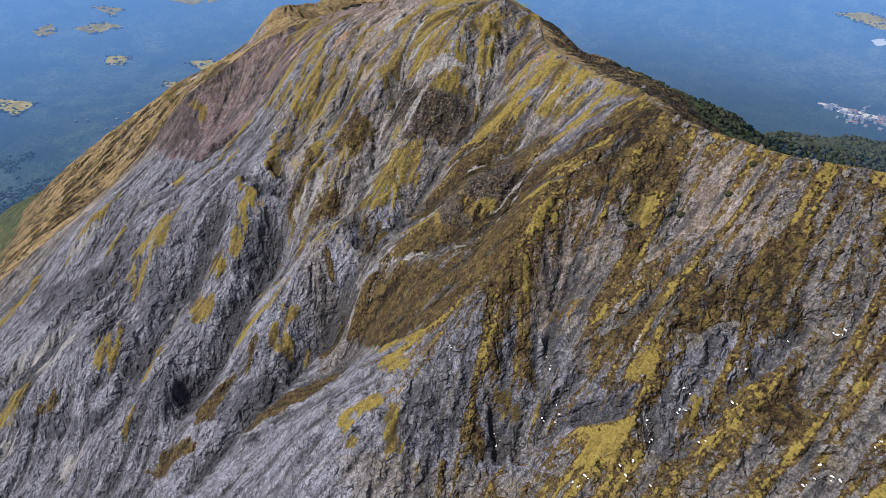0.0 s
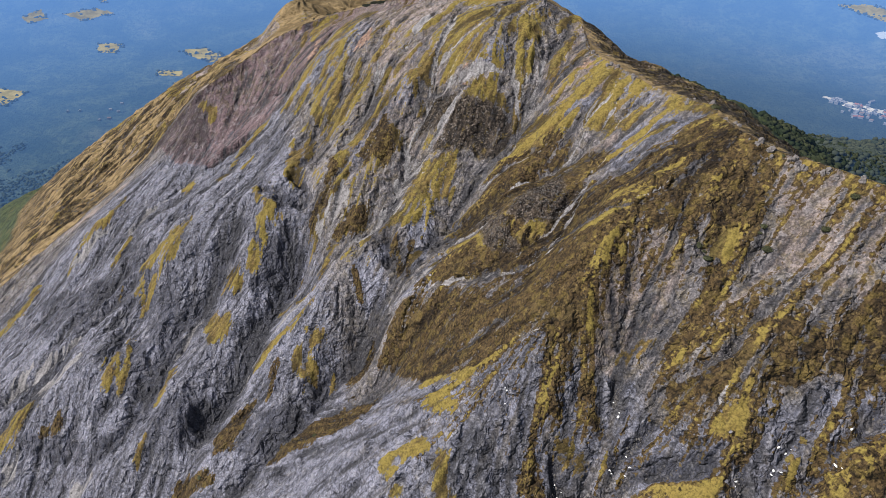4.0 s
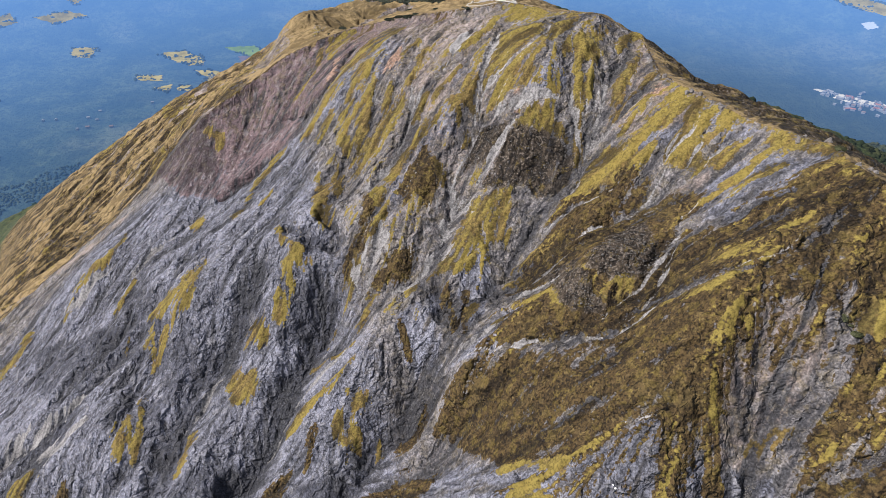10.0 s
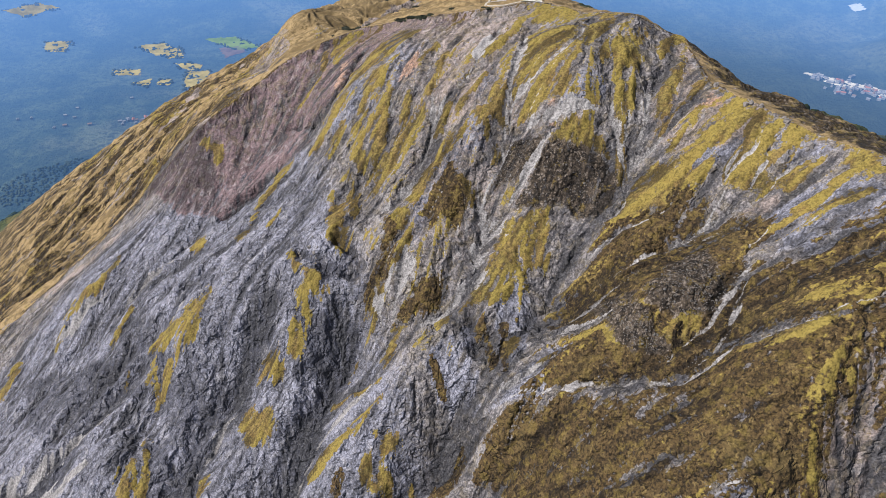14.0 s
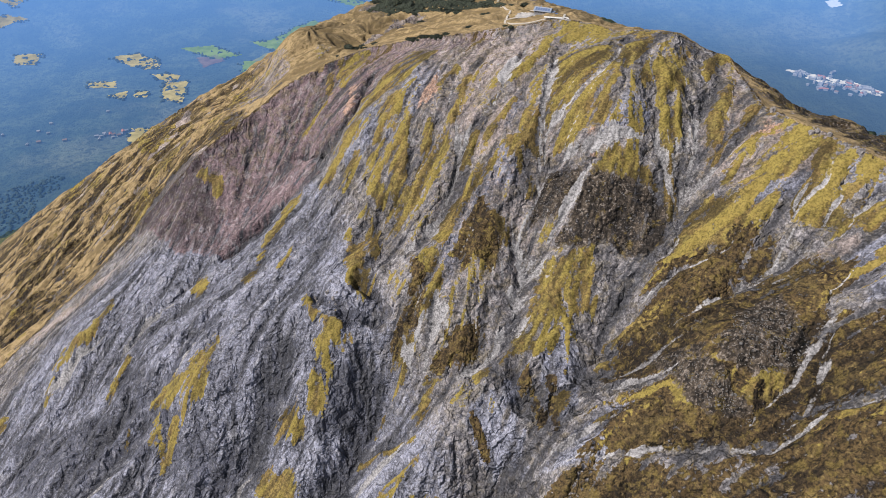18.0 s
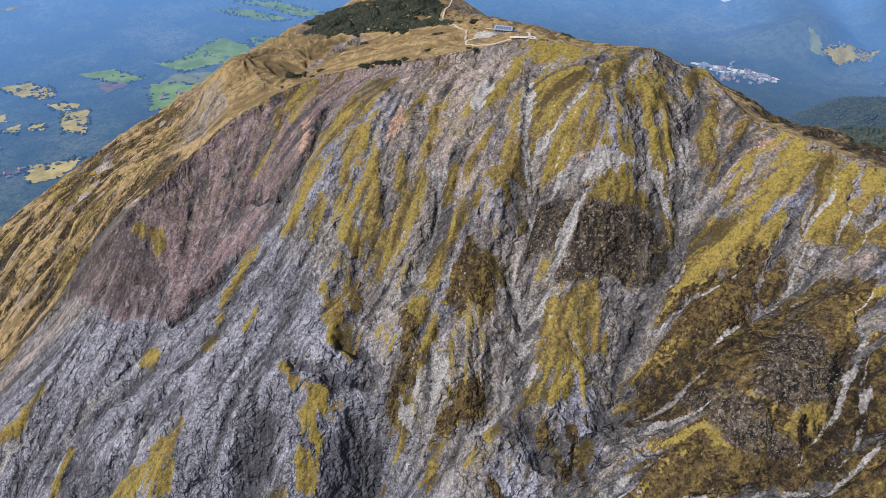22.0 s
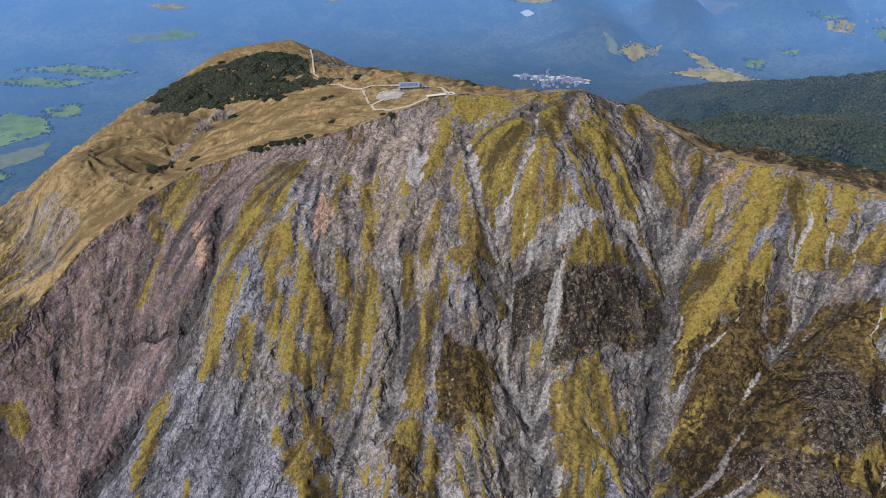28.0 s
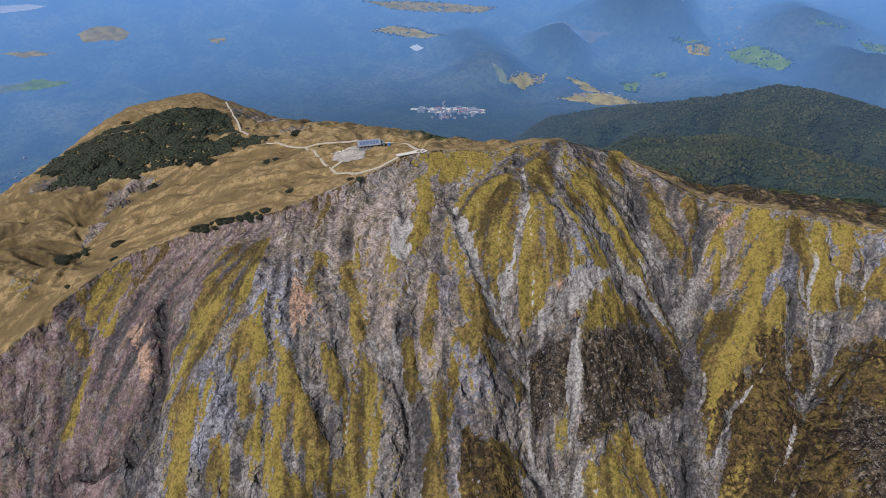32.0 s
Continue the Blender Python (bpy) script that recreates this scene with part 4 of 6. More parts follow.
def roofs(water, levels):
    """Even slopes that rise from the gullies to keen ribs between them, large and small ones together."""
    h, w = water.v.shape
    out = np.zeros((h, w))
    for load, slope, reach in levels:
        far = np.where(water.v > load, 0.0, 1e3)
        for _ in range(int(reach / water.cell) + 1):
            best = far
            for dy in (-1, 0, 1):
                for dx in (-1, 0, 1):
                    if dx or dy:
                        best = np.minimum(best, np.roll(far, (dy, dx), (0, 1)) + water.cell * math.hypot(dx, dy))
            far = best
        out += slope * np.minimum(far, reach)
    out = blurred(out, 1, 1) * 0.6 + out * 0.4
    out = out - blurred(out, int(18 / water.cell), 2)
    return Raster(water.x0, water.y0, water.cell, out)


def young_face(x, y):
    at = np.stack([x, y], 1)
    bands = np.clip(sum(band_field(k, at)[1] for k in KINDS), -4, 4)
    return mountain(at)[0] + 1.6 * bands + 3.2 * layers(x, y, 34, 2, 5) + 1.3 * layers(x, y, 9, 3, 10)


def young_hills(x, y):
    return land(np.stack([x, y], 1)) + 26 * layers(x, y, 150, 3, 15) + 8 * layers(x, y, 40, 2, 16)


ribs, waters = rain_worn(np.arange(-660, 400, 2.0), np.arange(-30, 1000, 2.0), young_face, 12, 5, 16)
valleys = rain_worn(np.arange(-1500, 2400, 13.0), np.arange(-600, 2300, 13.0), young_hills, 14, 8, 120, 0.02)[0]
keen = roofs(waters, ((6.2, 0.5, 26), (4.6, 0.42, 13), (3.2, 0.36, 7)))
runnels, rills = streaks(8, 18, 3.6, 6, 1.8, True), streaks(2.6, 9.0, 2.5, 7, 1.2)
strands = streaks(5.0, 40, 4.0, 13, 1.6)
threads = streaks(1.25, 9.0, 1.8, 9, 0.85)

FINE = 0.95
gx = spread(-560, 250, FINE, -4700, 5000, 1.04)
gy = spread(150, 770, FINE, -1500, 5000)
px, py = [a.ravel() for a in np.meshgrid(gx, gy)]
q = np.stack([px, py], 1)
near = np.flatnonzero((px > -1500) & (px < 1500) & (py > -800) & (py < 2000))
z = land(q)
foot = step(z, -85, 40) * step(np.maximum(np.abs(px - 450) / 1900, np.abs(py - 850) / 1400), 1.0, 0.85)
z = z + foot * 40 * np.clip(valleys.at(px, py) - 0.1, -2.0, 0.1)
qn = q[near]
flat = land(qn, False)
x, y = qn[:, 0], qn[:, 1]
wavy = np.stack([x + 3.2 * layers(x, y, 26, 3, 91), y + 3.2 * layers(x, y, 26, 3, 92)], 1)
zm, crest_dist, on_face = mountain(wavy)
core = step(np.maximum(np.abs(x + 150) / 520, np.abs(y - 485) / 510), 1.0, 0.82)
bend_x, bend_y = x + 2.2 * layers(x, y, 11, 2, 33), y + 2.2 * layers(x, y, 11, 2, 34)
roof = keen.at(bend_x, bend_y) * core
rib, run, rill = np.clip(0.55 * ribs.at(bend_x, bend_y) + roof / 4.5, -2.2, 2.2) * core, runnels.at(x, y) * core, rills.at(x, y) * core
strand = strands.at(x, y) * core
thread = threads.at(x, y) * core
water = waters.at(x, y) * core
warp_x = 4.6 * layers(x, y, 18, 4, 31)
warp_y = 4.6 * layers(x, y, 18, 4, 37)
warped = np.stack([x + warp_x, y + warp_y], 1)
fields, rise = {}, np.zeros(len(x))
for kind in KINDS:
    inside, up = band_field(kind, warped)
    fields[kind] = inside
    rise += up
face = np.where(on_face, 1.0, 0.0)
west = face * step(x + 0.35 * (y - 500), -120, -200)
crags = layers(x + warp_x, y + warp_y, 16, 3, 41, True)
soft = step(fields["grass"], -0.3, 0.5) * 0.55 + step(fields["brown"], -0.3, 0.5) * 0.5 + step(fields["scree"], -0.2, 0.4) * 0.8
rough = face * (1 - np.clip(soft, 0, 0.85)) * step(crest_dist, 0, 14)
edge = step(crest_dist, 0, 25)
calm = (1 - 0.3 * west) * (1 - 0.6 * step(crest_dist, 110, 60) * step(x, 40, 0))
relief = face * edge * (0.32 * calm * roof + 0.36 * calm * rib + 0.45 * run * (1 - 0.4 * np.clip(soft, 0, 1)) + 0.16 * rill + 0.05 * thread + 0.3 * strand)
relief += rough * (2.0 * calm * crags - 1.5 * calm * layers(x + 1.5 * warp_x, y + 1.5 * warp_y, 9, 2, 53, True) + 0.3 * calm * layers(x + 3 * rill, y, 5.2, 2, 51, True))
relief += (1 - face) * edge * (1.5 * rib + 1.1 * run + 0.25 * rill + 0.5 * layers(x, y, 6, 3, 55)) + 0.3 * layers(x, y, 4, 2, 57) + 0.6 * layers(x, y, 12, 2, 58) * (1 - edge)
zm = zm + np.clip(relief + 0.9 * np.clip(rise, -13, 3), -15.0, 8.0) * core + (1 - core) * 6 * layers(x, y, 60, 4, 59, True)
rim = face * step(x, 10, -25) * step(x, -440, -380)
zm = zm - 4.6 * rim * step(crest_dist, 0.2, 6.0) * np.exp(-crest_dist / 28)
z[near] = np.where(on_face, flat, z[near])
is_mountain = step(zm - z[near], -6, 6)
z[near] = np.maximum(zm, z[near])

# covers
streak = 0.6 * thread + 0.65 * rill + 0.35 * run + 0.2 * rib + 0.45 * layers(x, y, 4, 3, 65)
upper = face * step(y - 0.35 * x, 400, 500) * step(x, -190, -90)
south = face * step(y, 440, 360) * step(x, -60, 20)
bowl = face * step(x, -10, 30) * step(y, 520, 440) * step(y, 300, 340)
crown = face * step(crest_dist + 14 * layers(x, y, 40, 2, 69), 85, 50) * step(x, -20, 20) * step(y, 325, 365)
bowl, south = bowl * (1 - crown), south * (1 - crown)
upper = np.maximum(upper, crown)
spotty = layers(x + 2 * run, y + 2 * run, 13, 4, 73) * 1.6
mask = {}


chute = face * step(water + 0.3 * streak, 2.9, 4.6)


def cover(kind, ragged=0.2, firm=0.6):
    """0 to 1: how surely a cover lies there, ragged along the streaks."""
    return np.clip(0.5 + firm * np.clip(fields[kind] + 0.08, -2, 0.5) + (ragged * streak + 0.22 * spotty) * step(fields[kind], -2.0, -0.8), 0, 1)


def open_share(share):
    """Wisps of a cover on the open rock, on ribs rather than in chutes."""
    drawn = 0.3 * streak + 0.12 * thread + 0.42 * strand + 0.36 * np.clip(rib, -1.6, 1.6) - 0.5 * chute - 0.12
    return np.clip(share + 0.5 * drawn, 0, 0.8) * step(share, 0.0, 0.02)


mask["grass"] = np.maximum(cover("grass", 0.3) - 0.3 * face * step(chute + 0.35 * strand, 0.35, 0.75), open_share(0.2 * upper + 0.1 * bowl + 0.08 * south - 0.2 * west) * (1 - step(fields["rubble"], -0.3, 0.3)))
mask["grass"] = mask["grass"] * (1 - 0.55 * step(fields["brown"], 0.1, 0.6))
mask["brown"] = np.maximum(cover("brown"), open_share(0.05 * upper + 0.95 * bowl + 0.46 * south - 0.2 * west)) * face
under = face * step(crest_dist + 6 * strand, 60, 25) * step(x, 0, -30) * step(x, -430, -380)
mask["grass"] = mask["grass"] * (1 - 0.85 * under * (1 - step(fields["grass"] + 0.2 * streak, -0.4, 0.1)))
mask["scree"] = np.maximum(cover("scree", 0.34), np.clip(0.5 * chute - 0.12 * rib + 0.12 * streak, 0, 0.7) * np.clip(upper - 0.1 * crown + 0.3 * bowl, 0, 1))
mask["rubble"] = cover("rubble", 0.12)
mask["pale"] = np.maximum(cover("pale"), (0.5 - 0.2 * crown) * upper)
mask["slate"] = np.maximum(cover("slate"), 0.95 * west * step(crest_dist, 20, 70))
mask["purple"] = np.maximum(cover("purple"), face * step(crest_dist, 45, 15) * step(x, -20, -70) * step(x, -420, -330) * 0.7)
# Streams are wet; along the gullies the dark stands in for wall shade.
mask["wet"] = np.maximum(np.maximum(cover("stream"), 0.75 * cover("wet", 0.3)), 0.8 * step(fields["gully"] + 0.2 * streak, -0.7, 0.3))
mask["pale"] = np.maximum(mask["pale"], (1 - face) * 0.7)
mask["rust"] = cover("rust", 0.3)
east_side = (1 - face) * step(x - 0.25 * (600 - y), 40, 75) * step(y, 720, 640)
mask["fallow"] = (1 - face) * np.clip(0.98 - 0.18 * step(x, -180, -280) + (0.12 + 0.12 * step(x, -180, -280)) * streak + 0.1 * rib - east_side * 0.75 - 0.75 * step(layers(x + 0.6 * y, y * 0.5, 42, 4, 67) + 0.12 * streak, 0.22, 0.42) * step(x, -90, -160), 0, 1)
mask["brown"] = np.maximum(np.minimum(mask["brown"], 0.8), east_side * 0.75)
mask["grass"] = np.maximum(mask["grass"] * np.where(on_face, 1, 0.0), np.where(on_face, 0, 0.25 + 0.25 * streak))
mask["grass"] = np.maximum(mask["grass"], face * step(crest_dist + 1.5 * run, 6, 2) * 0.6 * step(x, -30, 0) * step(y, 300, 340))
for cx, cy, wide in ((46, 886, 26), (16, 777, 13), (-95, 806, 9), (-115, 801, 8), (30, 850, 16)):
    mask["fallow"] = mask["fallow"] * (1 - 0.85 * step(np.hypot(x - cx, (y - cy) * 0.8) + 0.35 * wide * streak, wide, 0.6 * wide))
# Dark line below the crest edge: the overhang's shade, laid on as brown cover.
lip_shade = face * step(crest_dist + 0.25 * thread, 1.8, 0.8) * step(x, 120, 90) * 0.6
mask["brown"], mask["grass"] = np.maximum(mask["brown"], lip_shade), mask["grass"] * (1 - lip_shade)
worn = face * step(x, -30, 0) * step(y, 470, 440)
mask["scree"] = np.clip(mask["scree"] - worn * (0.16 + 0.3 * spotty + 0.12 * streak), 0, 1) * (1 - lip_shade)
shoulder = face * step(fields["sward"] + 0.2 * streak, -0.3, 0.3)
mask["fallow"] = np.maximum(mask["fallow"], 0.7 * shoulder)
west_out = (1 - face) * step(x, -200, -300)
mask["fallow"] = mask["fallow"] - 0.3 * west_out * step(streak + 0.6 * rib, 0.4, -1.0)
mask["fallow"] = mask["fallow"] * (1 - 0.3 * west_out)
mask["fallow"] = mask["fallow"] * (1 - west_out * np.clip(0.4 * step(spotty, 0.2, 0.7) + 0.6 * step(strand, 1.4, 2.0), 0, 0.8))
mask["grass"] = np.maximum(mask["grass"], west_out * np.clip(0.3 + 0.16 * streak + 0.12 * rib, 0, 1))
mask["brown"] = np.maximum(mask["brown"], west_out * np.clip(0.72 + 0.15 * spotty + 0.1 * streak - 0.6 * step(strand, 1.4, 2.0), 0, 0.85))
bare = (1 - face) * step(fields["purple"] + 0.2 * streak, -0.3, 0.2)
for kind in ("fallow", "grass", "brown"):
    mask[kind] = mask[kind] * (1 - bare)
mask["rubble"] = np.maximum(mask["rubble"], 0.5 * east_side)
low = step(zm + 25 * layers(x, y, 70, 3, 61), 430, 330) * (1 - face)
mask["forest"] = np.maximum(np.maximum(low, 1 - is_mountain), east_side * step(crest_dist + 14 * layers(x, y, 30, 2, 63), 38, 70))


def attribute(mesh, name, *columns):
    data = np.zeros((len(px), 4), np.float32)
    for k, c in enumerate(columns):
        data[near, k] = c
    mesh.attributes.new(name, "FLOAT_COLOR", "POINT").data.foreach_set("color", data.ravel())


ground_mesh = bpy.data.meshes.new("ground")
nx, ny = len(gx), len(gy)
idx = np.arange(nx * ny).reshape(ny, nx)
quads = np.stack([idx[:-1, :-1], idx[:-1, 1:], idx[1:, 1:], idx[1:, :-1]], 2).reshape(-1, 4)
ground_mesh.vertices.add(nx * ny)
ground_mesh.vertices.foreach_set("co", np.stack([px, py, z], 1).astype(np.float32).ravel())
ground_mesh.loops.add(quads.size)
ground_mesh.loops.foreach_set("vertex_index", quads.ravel().astype(np.int32))
ground_mesh.polygons.add(len(quads))
ground_mesh.polygons.foreach_set("loop_start", np.arange(0, quads.size, 4, dtype=np.int32))
attribute(ground_mesh, "cover", mask["grass"], mask["brown"], mask["scree"], mask["rubble"])
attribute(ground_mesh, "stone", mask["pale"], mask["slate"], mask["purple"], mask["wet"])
# Last column: tone along the streaks, darker in worn gullies, paler on ribs.
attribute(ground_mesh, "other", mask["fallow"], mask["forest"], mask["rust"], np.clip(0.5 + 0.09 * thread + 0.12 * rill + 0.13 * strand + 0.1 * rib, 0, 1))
# Where the painted haze is thinned: high ground, and the nearer east.
stand = np.clip((z + 100 - 450 * step(np.hypot(px + 120, py - 300), 2900, 5000) ** 1.2) / 260, 0, 1)
stand = np.maximum(stand, 0.75 * step(np.hypot(px + 120, py - 300), 3700, 2500) * step(px, 300, 900))
ground_mesh.attributes.new("stand", "FLOAT", "POINT").data.foreach_set("value", stand.astype(np.float32))
high = np.zeros(len(px), bool)
high[near] = is_mountain > 0.5
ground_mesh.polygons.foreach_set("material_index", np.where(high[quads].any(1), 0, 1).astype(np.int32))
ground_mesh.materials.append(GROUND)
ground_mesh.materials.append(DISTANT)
ground_mesh.update()
ground_mesh.polygons.foreach_set("use_smooth", np.ones(len(quads), bool))
ground = tagged(new("ground", ground_mesh), "steep grey and ochre mountain face above a hazy wooded plain", "mountain", kind="structure")
heights = z.reshape(ny, nx)


def ground_at(x, y):
    """Height of the built sheet at a place."""
    i, j = np.clip(np.searchsorted(gx, x) - 1, 0, nx - 2), np.clip(np.searchsorted(gy, y) - 1, 0, ny - 2)
    a, b = (x - gx[i]) / (gx[i + 1] - gx[i]), (y - gy[j]) / (gy[j + 1] - gy[j])
    return (heights[j, i] * (1 - a) + heights[j, i + 1] * a) * (1 - b) + (heights[j + 1, i] * (1 - a) + heights[j + 1, i + 1] * a) * b



# ---- helpers for things ----
def part(name, bm, mat, parent=None, label="", smooth=False):
    """Link a bmesh as one mesh object, under its thing or part."""
    me = bpy.data.meshes.new(name)
    bm.to_mesh(me)
    bm.free()
    me.materials.append(mat)
    if smooth:
        me.polygons.foreach_set("use_smooth", [True] * len(me.polygons))
    ob = new(name, me)
    if parent:
        ob.parent = parent
    if label:
        tagged(ob, label)
    return ob


def sheet(name, verts, faces, mat, parent=None, smooth=False):
    """Link a mesh of many plain faces."""
    me = bpy.data.meshes.new(name)
    me.from_pydata([tuple(v) for v in verts], [], [tuple(int(i) for i in f) for f in faces])
    me.materials.append(mat)
    if smooth:
        me.polygons.foreach_set("use_smooth", [True] * len(me.polygons))
    ob = new(name, me)
    if parent:
        ob.parent = parent
    return ob


def box(bm, sx, sy, sz, at=(0, 0, 0), turn=0.0, bevel=0.0):
    """A box of that size, standing on its place, with eased edges."""
    made = bmesh.ops.create_cube(bm, size=1, matrix=Matrix.Translation((at[0], at[1], at[2] + sz / 2)) @ Matrix.Rotation(turn, 4, "Z") @ Matrix.Diagonal((sx, sy, sz, 1)))
    if bevel:
        edges = list({e for v in made["verts"] for e in v.link_edges})
        bmesh.ops.bevel(bm, geom=edges, offset=bevel, segments=1, affect="EDGES")
    return bm


def lump_mesh(name, mat, seed, detail=2, flat=0.6, ragged=0.25, cut=None):
    """An uneven rounded lump, one unit in radius, its foot a little under its place."""
    bm = bmesh.new()
    bmesh.ops.create_icosphere(bm, subdivisions=detail, radius=1)
    for v in bm.verts:
        n = noise.noise(v.co * 1.7 + Vector((seed * 7.3, 0, 0))) + 0.5 * noise.noise(v.co * 4.1 + Vector((0, seed * 3.1, 0)))
        v.co *= 1 + ragged * 1.6 * n
        v.co.z = v.co.z * flat + flat * 0.45
    me = bpy.data.meshes.new(name)
    bm.to_mesh(me)
    bm.free()
    me.materials.append(mat)
    return me


def scatter_lumps(name, places, sizes, mat, flat=0.7, ragged=0.3, seed=1, fine=False):
    """Very many uneven lumps as one mesh."""
    bm = bmesh.new()
    bmesh.ops.create_icosphere(bm, subdivisions=2 if fine else 1, radius=1)
    base = np.array([v.co[:] for v in bm.verts])
    tri = np.array([[v.index for v in f.verts] for f in bm.faces])
    bm.free()
    rng = np.random.default_rng(seed)
    n, k = len(places), len(base)
    co = base[None] * (1 + ragged * rng.uniform(-1, 1, (n, k, 1)))
    turn = rng.uniform(0, 6.28, n)
    c, s = np.cos(turn)[:, None], np.sin(turn)[:, None]
    xy = np.stack([co[..., 0] * c - co[..., 1] * s, co[..., 0] * s + co[..., 1] * c], 2)
    stretch = rng.uniform(0.8, 1.25, (n, 1))
    co = np.dstack([xy[..., 0] * stretch, xy[..., 1] / stretch, co[..., 2] * flat + flat * 0.5]) * np.asarray(sizes)[:, None, None] + np.asarray(places)[:, None]
    faces = (tri[None] + (np.arange(n) * k)[:, None, None]).reshape(-1, 3)
    me = bpy.data.meshes.new(name)
    me.vertices.add(n * k)
    me.vertices.foreach_set("co", co.astype(np.float32).ravel())
    me.loops.add(faces.size)
    me.loops.foreach_set("vertex_index", faces.astype(np.int32).ravel())
    me.polygons.add(len(faces))
    me.polygons.foreach_set("loop_start", np.arange(0, faces.size, 3, dtype=np.int32))
    me.materials.append(mat)
    me.update()
    return new(name, me)


def on_ground(x, y, up=0.0):
    return float(ground_at(np.array([x]), np.array([y]))[0]) + up


def drape(outline, cell, up, ragged=0.0, holes=0.0, seed=3):
    """The cells of an even grid inside an outline, laid on the ground."""
    o = np.array(outline, float)
    xs, ys = np.arange(o[:, 0].min() - ragged, o[:, 0].max() + ragged + cell, cell), np.arange(o[:, 1].min() - ragged, o[:, 1].max() + ragged + cell, cell)
    X, Y = np.meshgrid(xs, ys)
    x, y = X.ravel(), Y.ravel()
    size = max(ragged * 3, cell * 4)
    w = np.stack([x + cell / 2 + ragged * layers(x, y, size, 3, seed), y + cell / 2 + ragged * layers(x, y, size, 3, seed + 9)], 1)
    keep = inside_polygon([tuple(p) for p in outline], w)
    if holes:
        keep &= layers(x, y, cell * 7, 3, seed + 21) < 1 - holes
    keep = keep.reshape(X.shape)[:-1, :-1]
    idx = np.arange(X.size).reshape(X.shape)
    q4 = np.stack([idx[:-1, :-1][keep], idx[:-1, 1:][keep], idx[1:, 1:][keep], idx[1:, :-1][keep]], 1)
    used, back = np.unique(q4, return_inverse=True)
    v = np.stack([x[used], y[used], ground_at(x[used], y[used]) + up], 1)
    return v, back.reshape(q4.shape)



# ---- the lowland: fields, waters, woods and houses ----
def hazy(name, dark, light, scale, air=1.0, island=False, rough=1.0):
    """A surface far off, dimmed and made to glow blue in place of haze."""
    m, tree, surface = material(name)
    where = node(tree, "NewGeometry")
    n = grain(tree, where.outputs["Position"], scale, 4, 0.6)
    colour = mix(tree, ramp(tree, n, 0.35, 0.65), dark, light)
    if island:
        colour = mix(tree, math_node(tree, "MULTIPLY", where.outputs["Random Per Island"], 0.45), colour, tuple(0.4 * c for c in dark))
        hue = ramp(tree, math_node(tree, "FRACT", math_node(tree, "MULTIPLY", where.outputs["Random Per Island"], 17.0)), 0.72, 1.0)
        colour = mix(tree, math_node(tree, "MULTIPLY", hue, 0.12), colour, (0.04, 0.038, 0.02))
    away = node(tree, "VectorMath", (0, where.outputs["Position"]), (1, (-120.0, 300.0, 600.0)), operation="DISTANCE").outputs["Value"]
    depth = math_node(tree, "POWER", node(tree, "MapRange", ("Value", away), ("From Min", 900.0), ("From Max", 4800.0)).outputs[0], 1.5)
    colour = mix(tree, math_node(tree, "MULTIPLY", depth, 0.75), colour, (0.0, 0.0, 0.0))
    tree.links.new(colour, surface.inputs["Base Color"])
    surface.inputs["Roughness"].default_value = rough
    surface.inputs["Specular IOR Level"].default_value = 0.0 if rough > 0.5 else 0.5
    surface.inputs["Emission Color"].default_value = (*HAZE_GLOW, 1)
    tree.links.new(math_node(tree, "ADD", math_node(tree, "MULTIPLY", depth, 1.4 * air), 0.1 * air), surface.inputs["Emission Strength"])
    return m


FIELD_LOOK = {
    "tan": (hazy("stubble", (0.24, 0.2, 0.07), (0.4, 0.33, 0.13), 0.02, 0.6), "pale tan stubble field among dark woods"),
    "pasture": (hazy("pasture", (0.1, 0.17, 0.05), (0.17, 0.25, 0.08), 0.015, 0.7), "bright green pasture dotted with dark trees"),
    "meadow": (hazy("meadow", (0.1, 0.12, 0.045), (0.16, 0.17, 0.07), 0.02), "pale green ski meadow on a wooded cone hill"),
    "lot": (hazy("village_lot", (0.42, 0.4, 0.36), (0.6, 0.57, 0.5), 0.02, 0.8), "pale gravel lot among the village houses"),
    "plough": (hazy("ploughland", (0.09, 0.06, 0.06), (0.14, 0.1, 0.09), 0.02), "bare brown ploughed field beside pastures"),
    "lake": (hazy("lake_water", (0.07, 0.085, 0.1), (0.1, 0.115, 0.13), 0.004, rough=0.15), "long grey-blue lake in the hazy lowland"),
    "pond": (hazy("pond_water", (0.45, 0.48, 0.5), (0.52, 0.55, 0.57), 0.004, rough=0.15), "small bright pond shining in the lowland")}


HEDGES = []


def field(kind, *outline):
    """A patch of the lowland, laid over the ground with an uneven edge."""
    mat, label = FIELD_LOOK[kind]
    o = np.array(outline, float)
    span = max(np.ptp(o[:, 0]), np.ptp(o[:, 1]))
    wet = kind in ("lake", "pond")
    if kind in ("pasture", "tan") and o[:, 1].min() < 3700:
        HEDGES.append(outline)
    verts, faces = drape(outline, 7.0 if span < 900 else 12.0, 3.0, 0.0 if wet else 13.0, 0.0 if wet else 0.35, seed=int(abs(o[0, 0])) % 97)
    if len(faces):
        name = kind if wet else "field"
        tagged(sheet(name, verts, faces, mat), label, kind if wet else "field", group="waters of the lowland" if wet else "fields of the lowland")


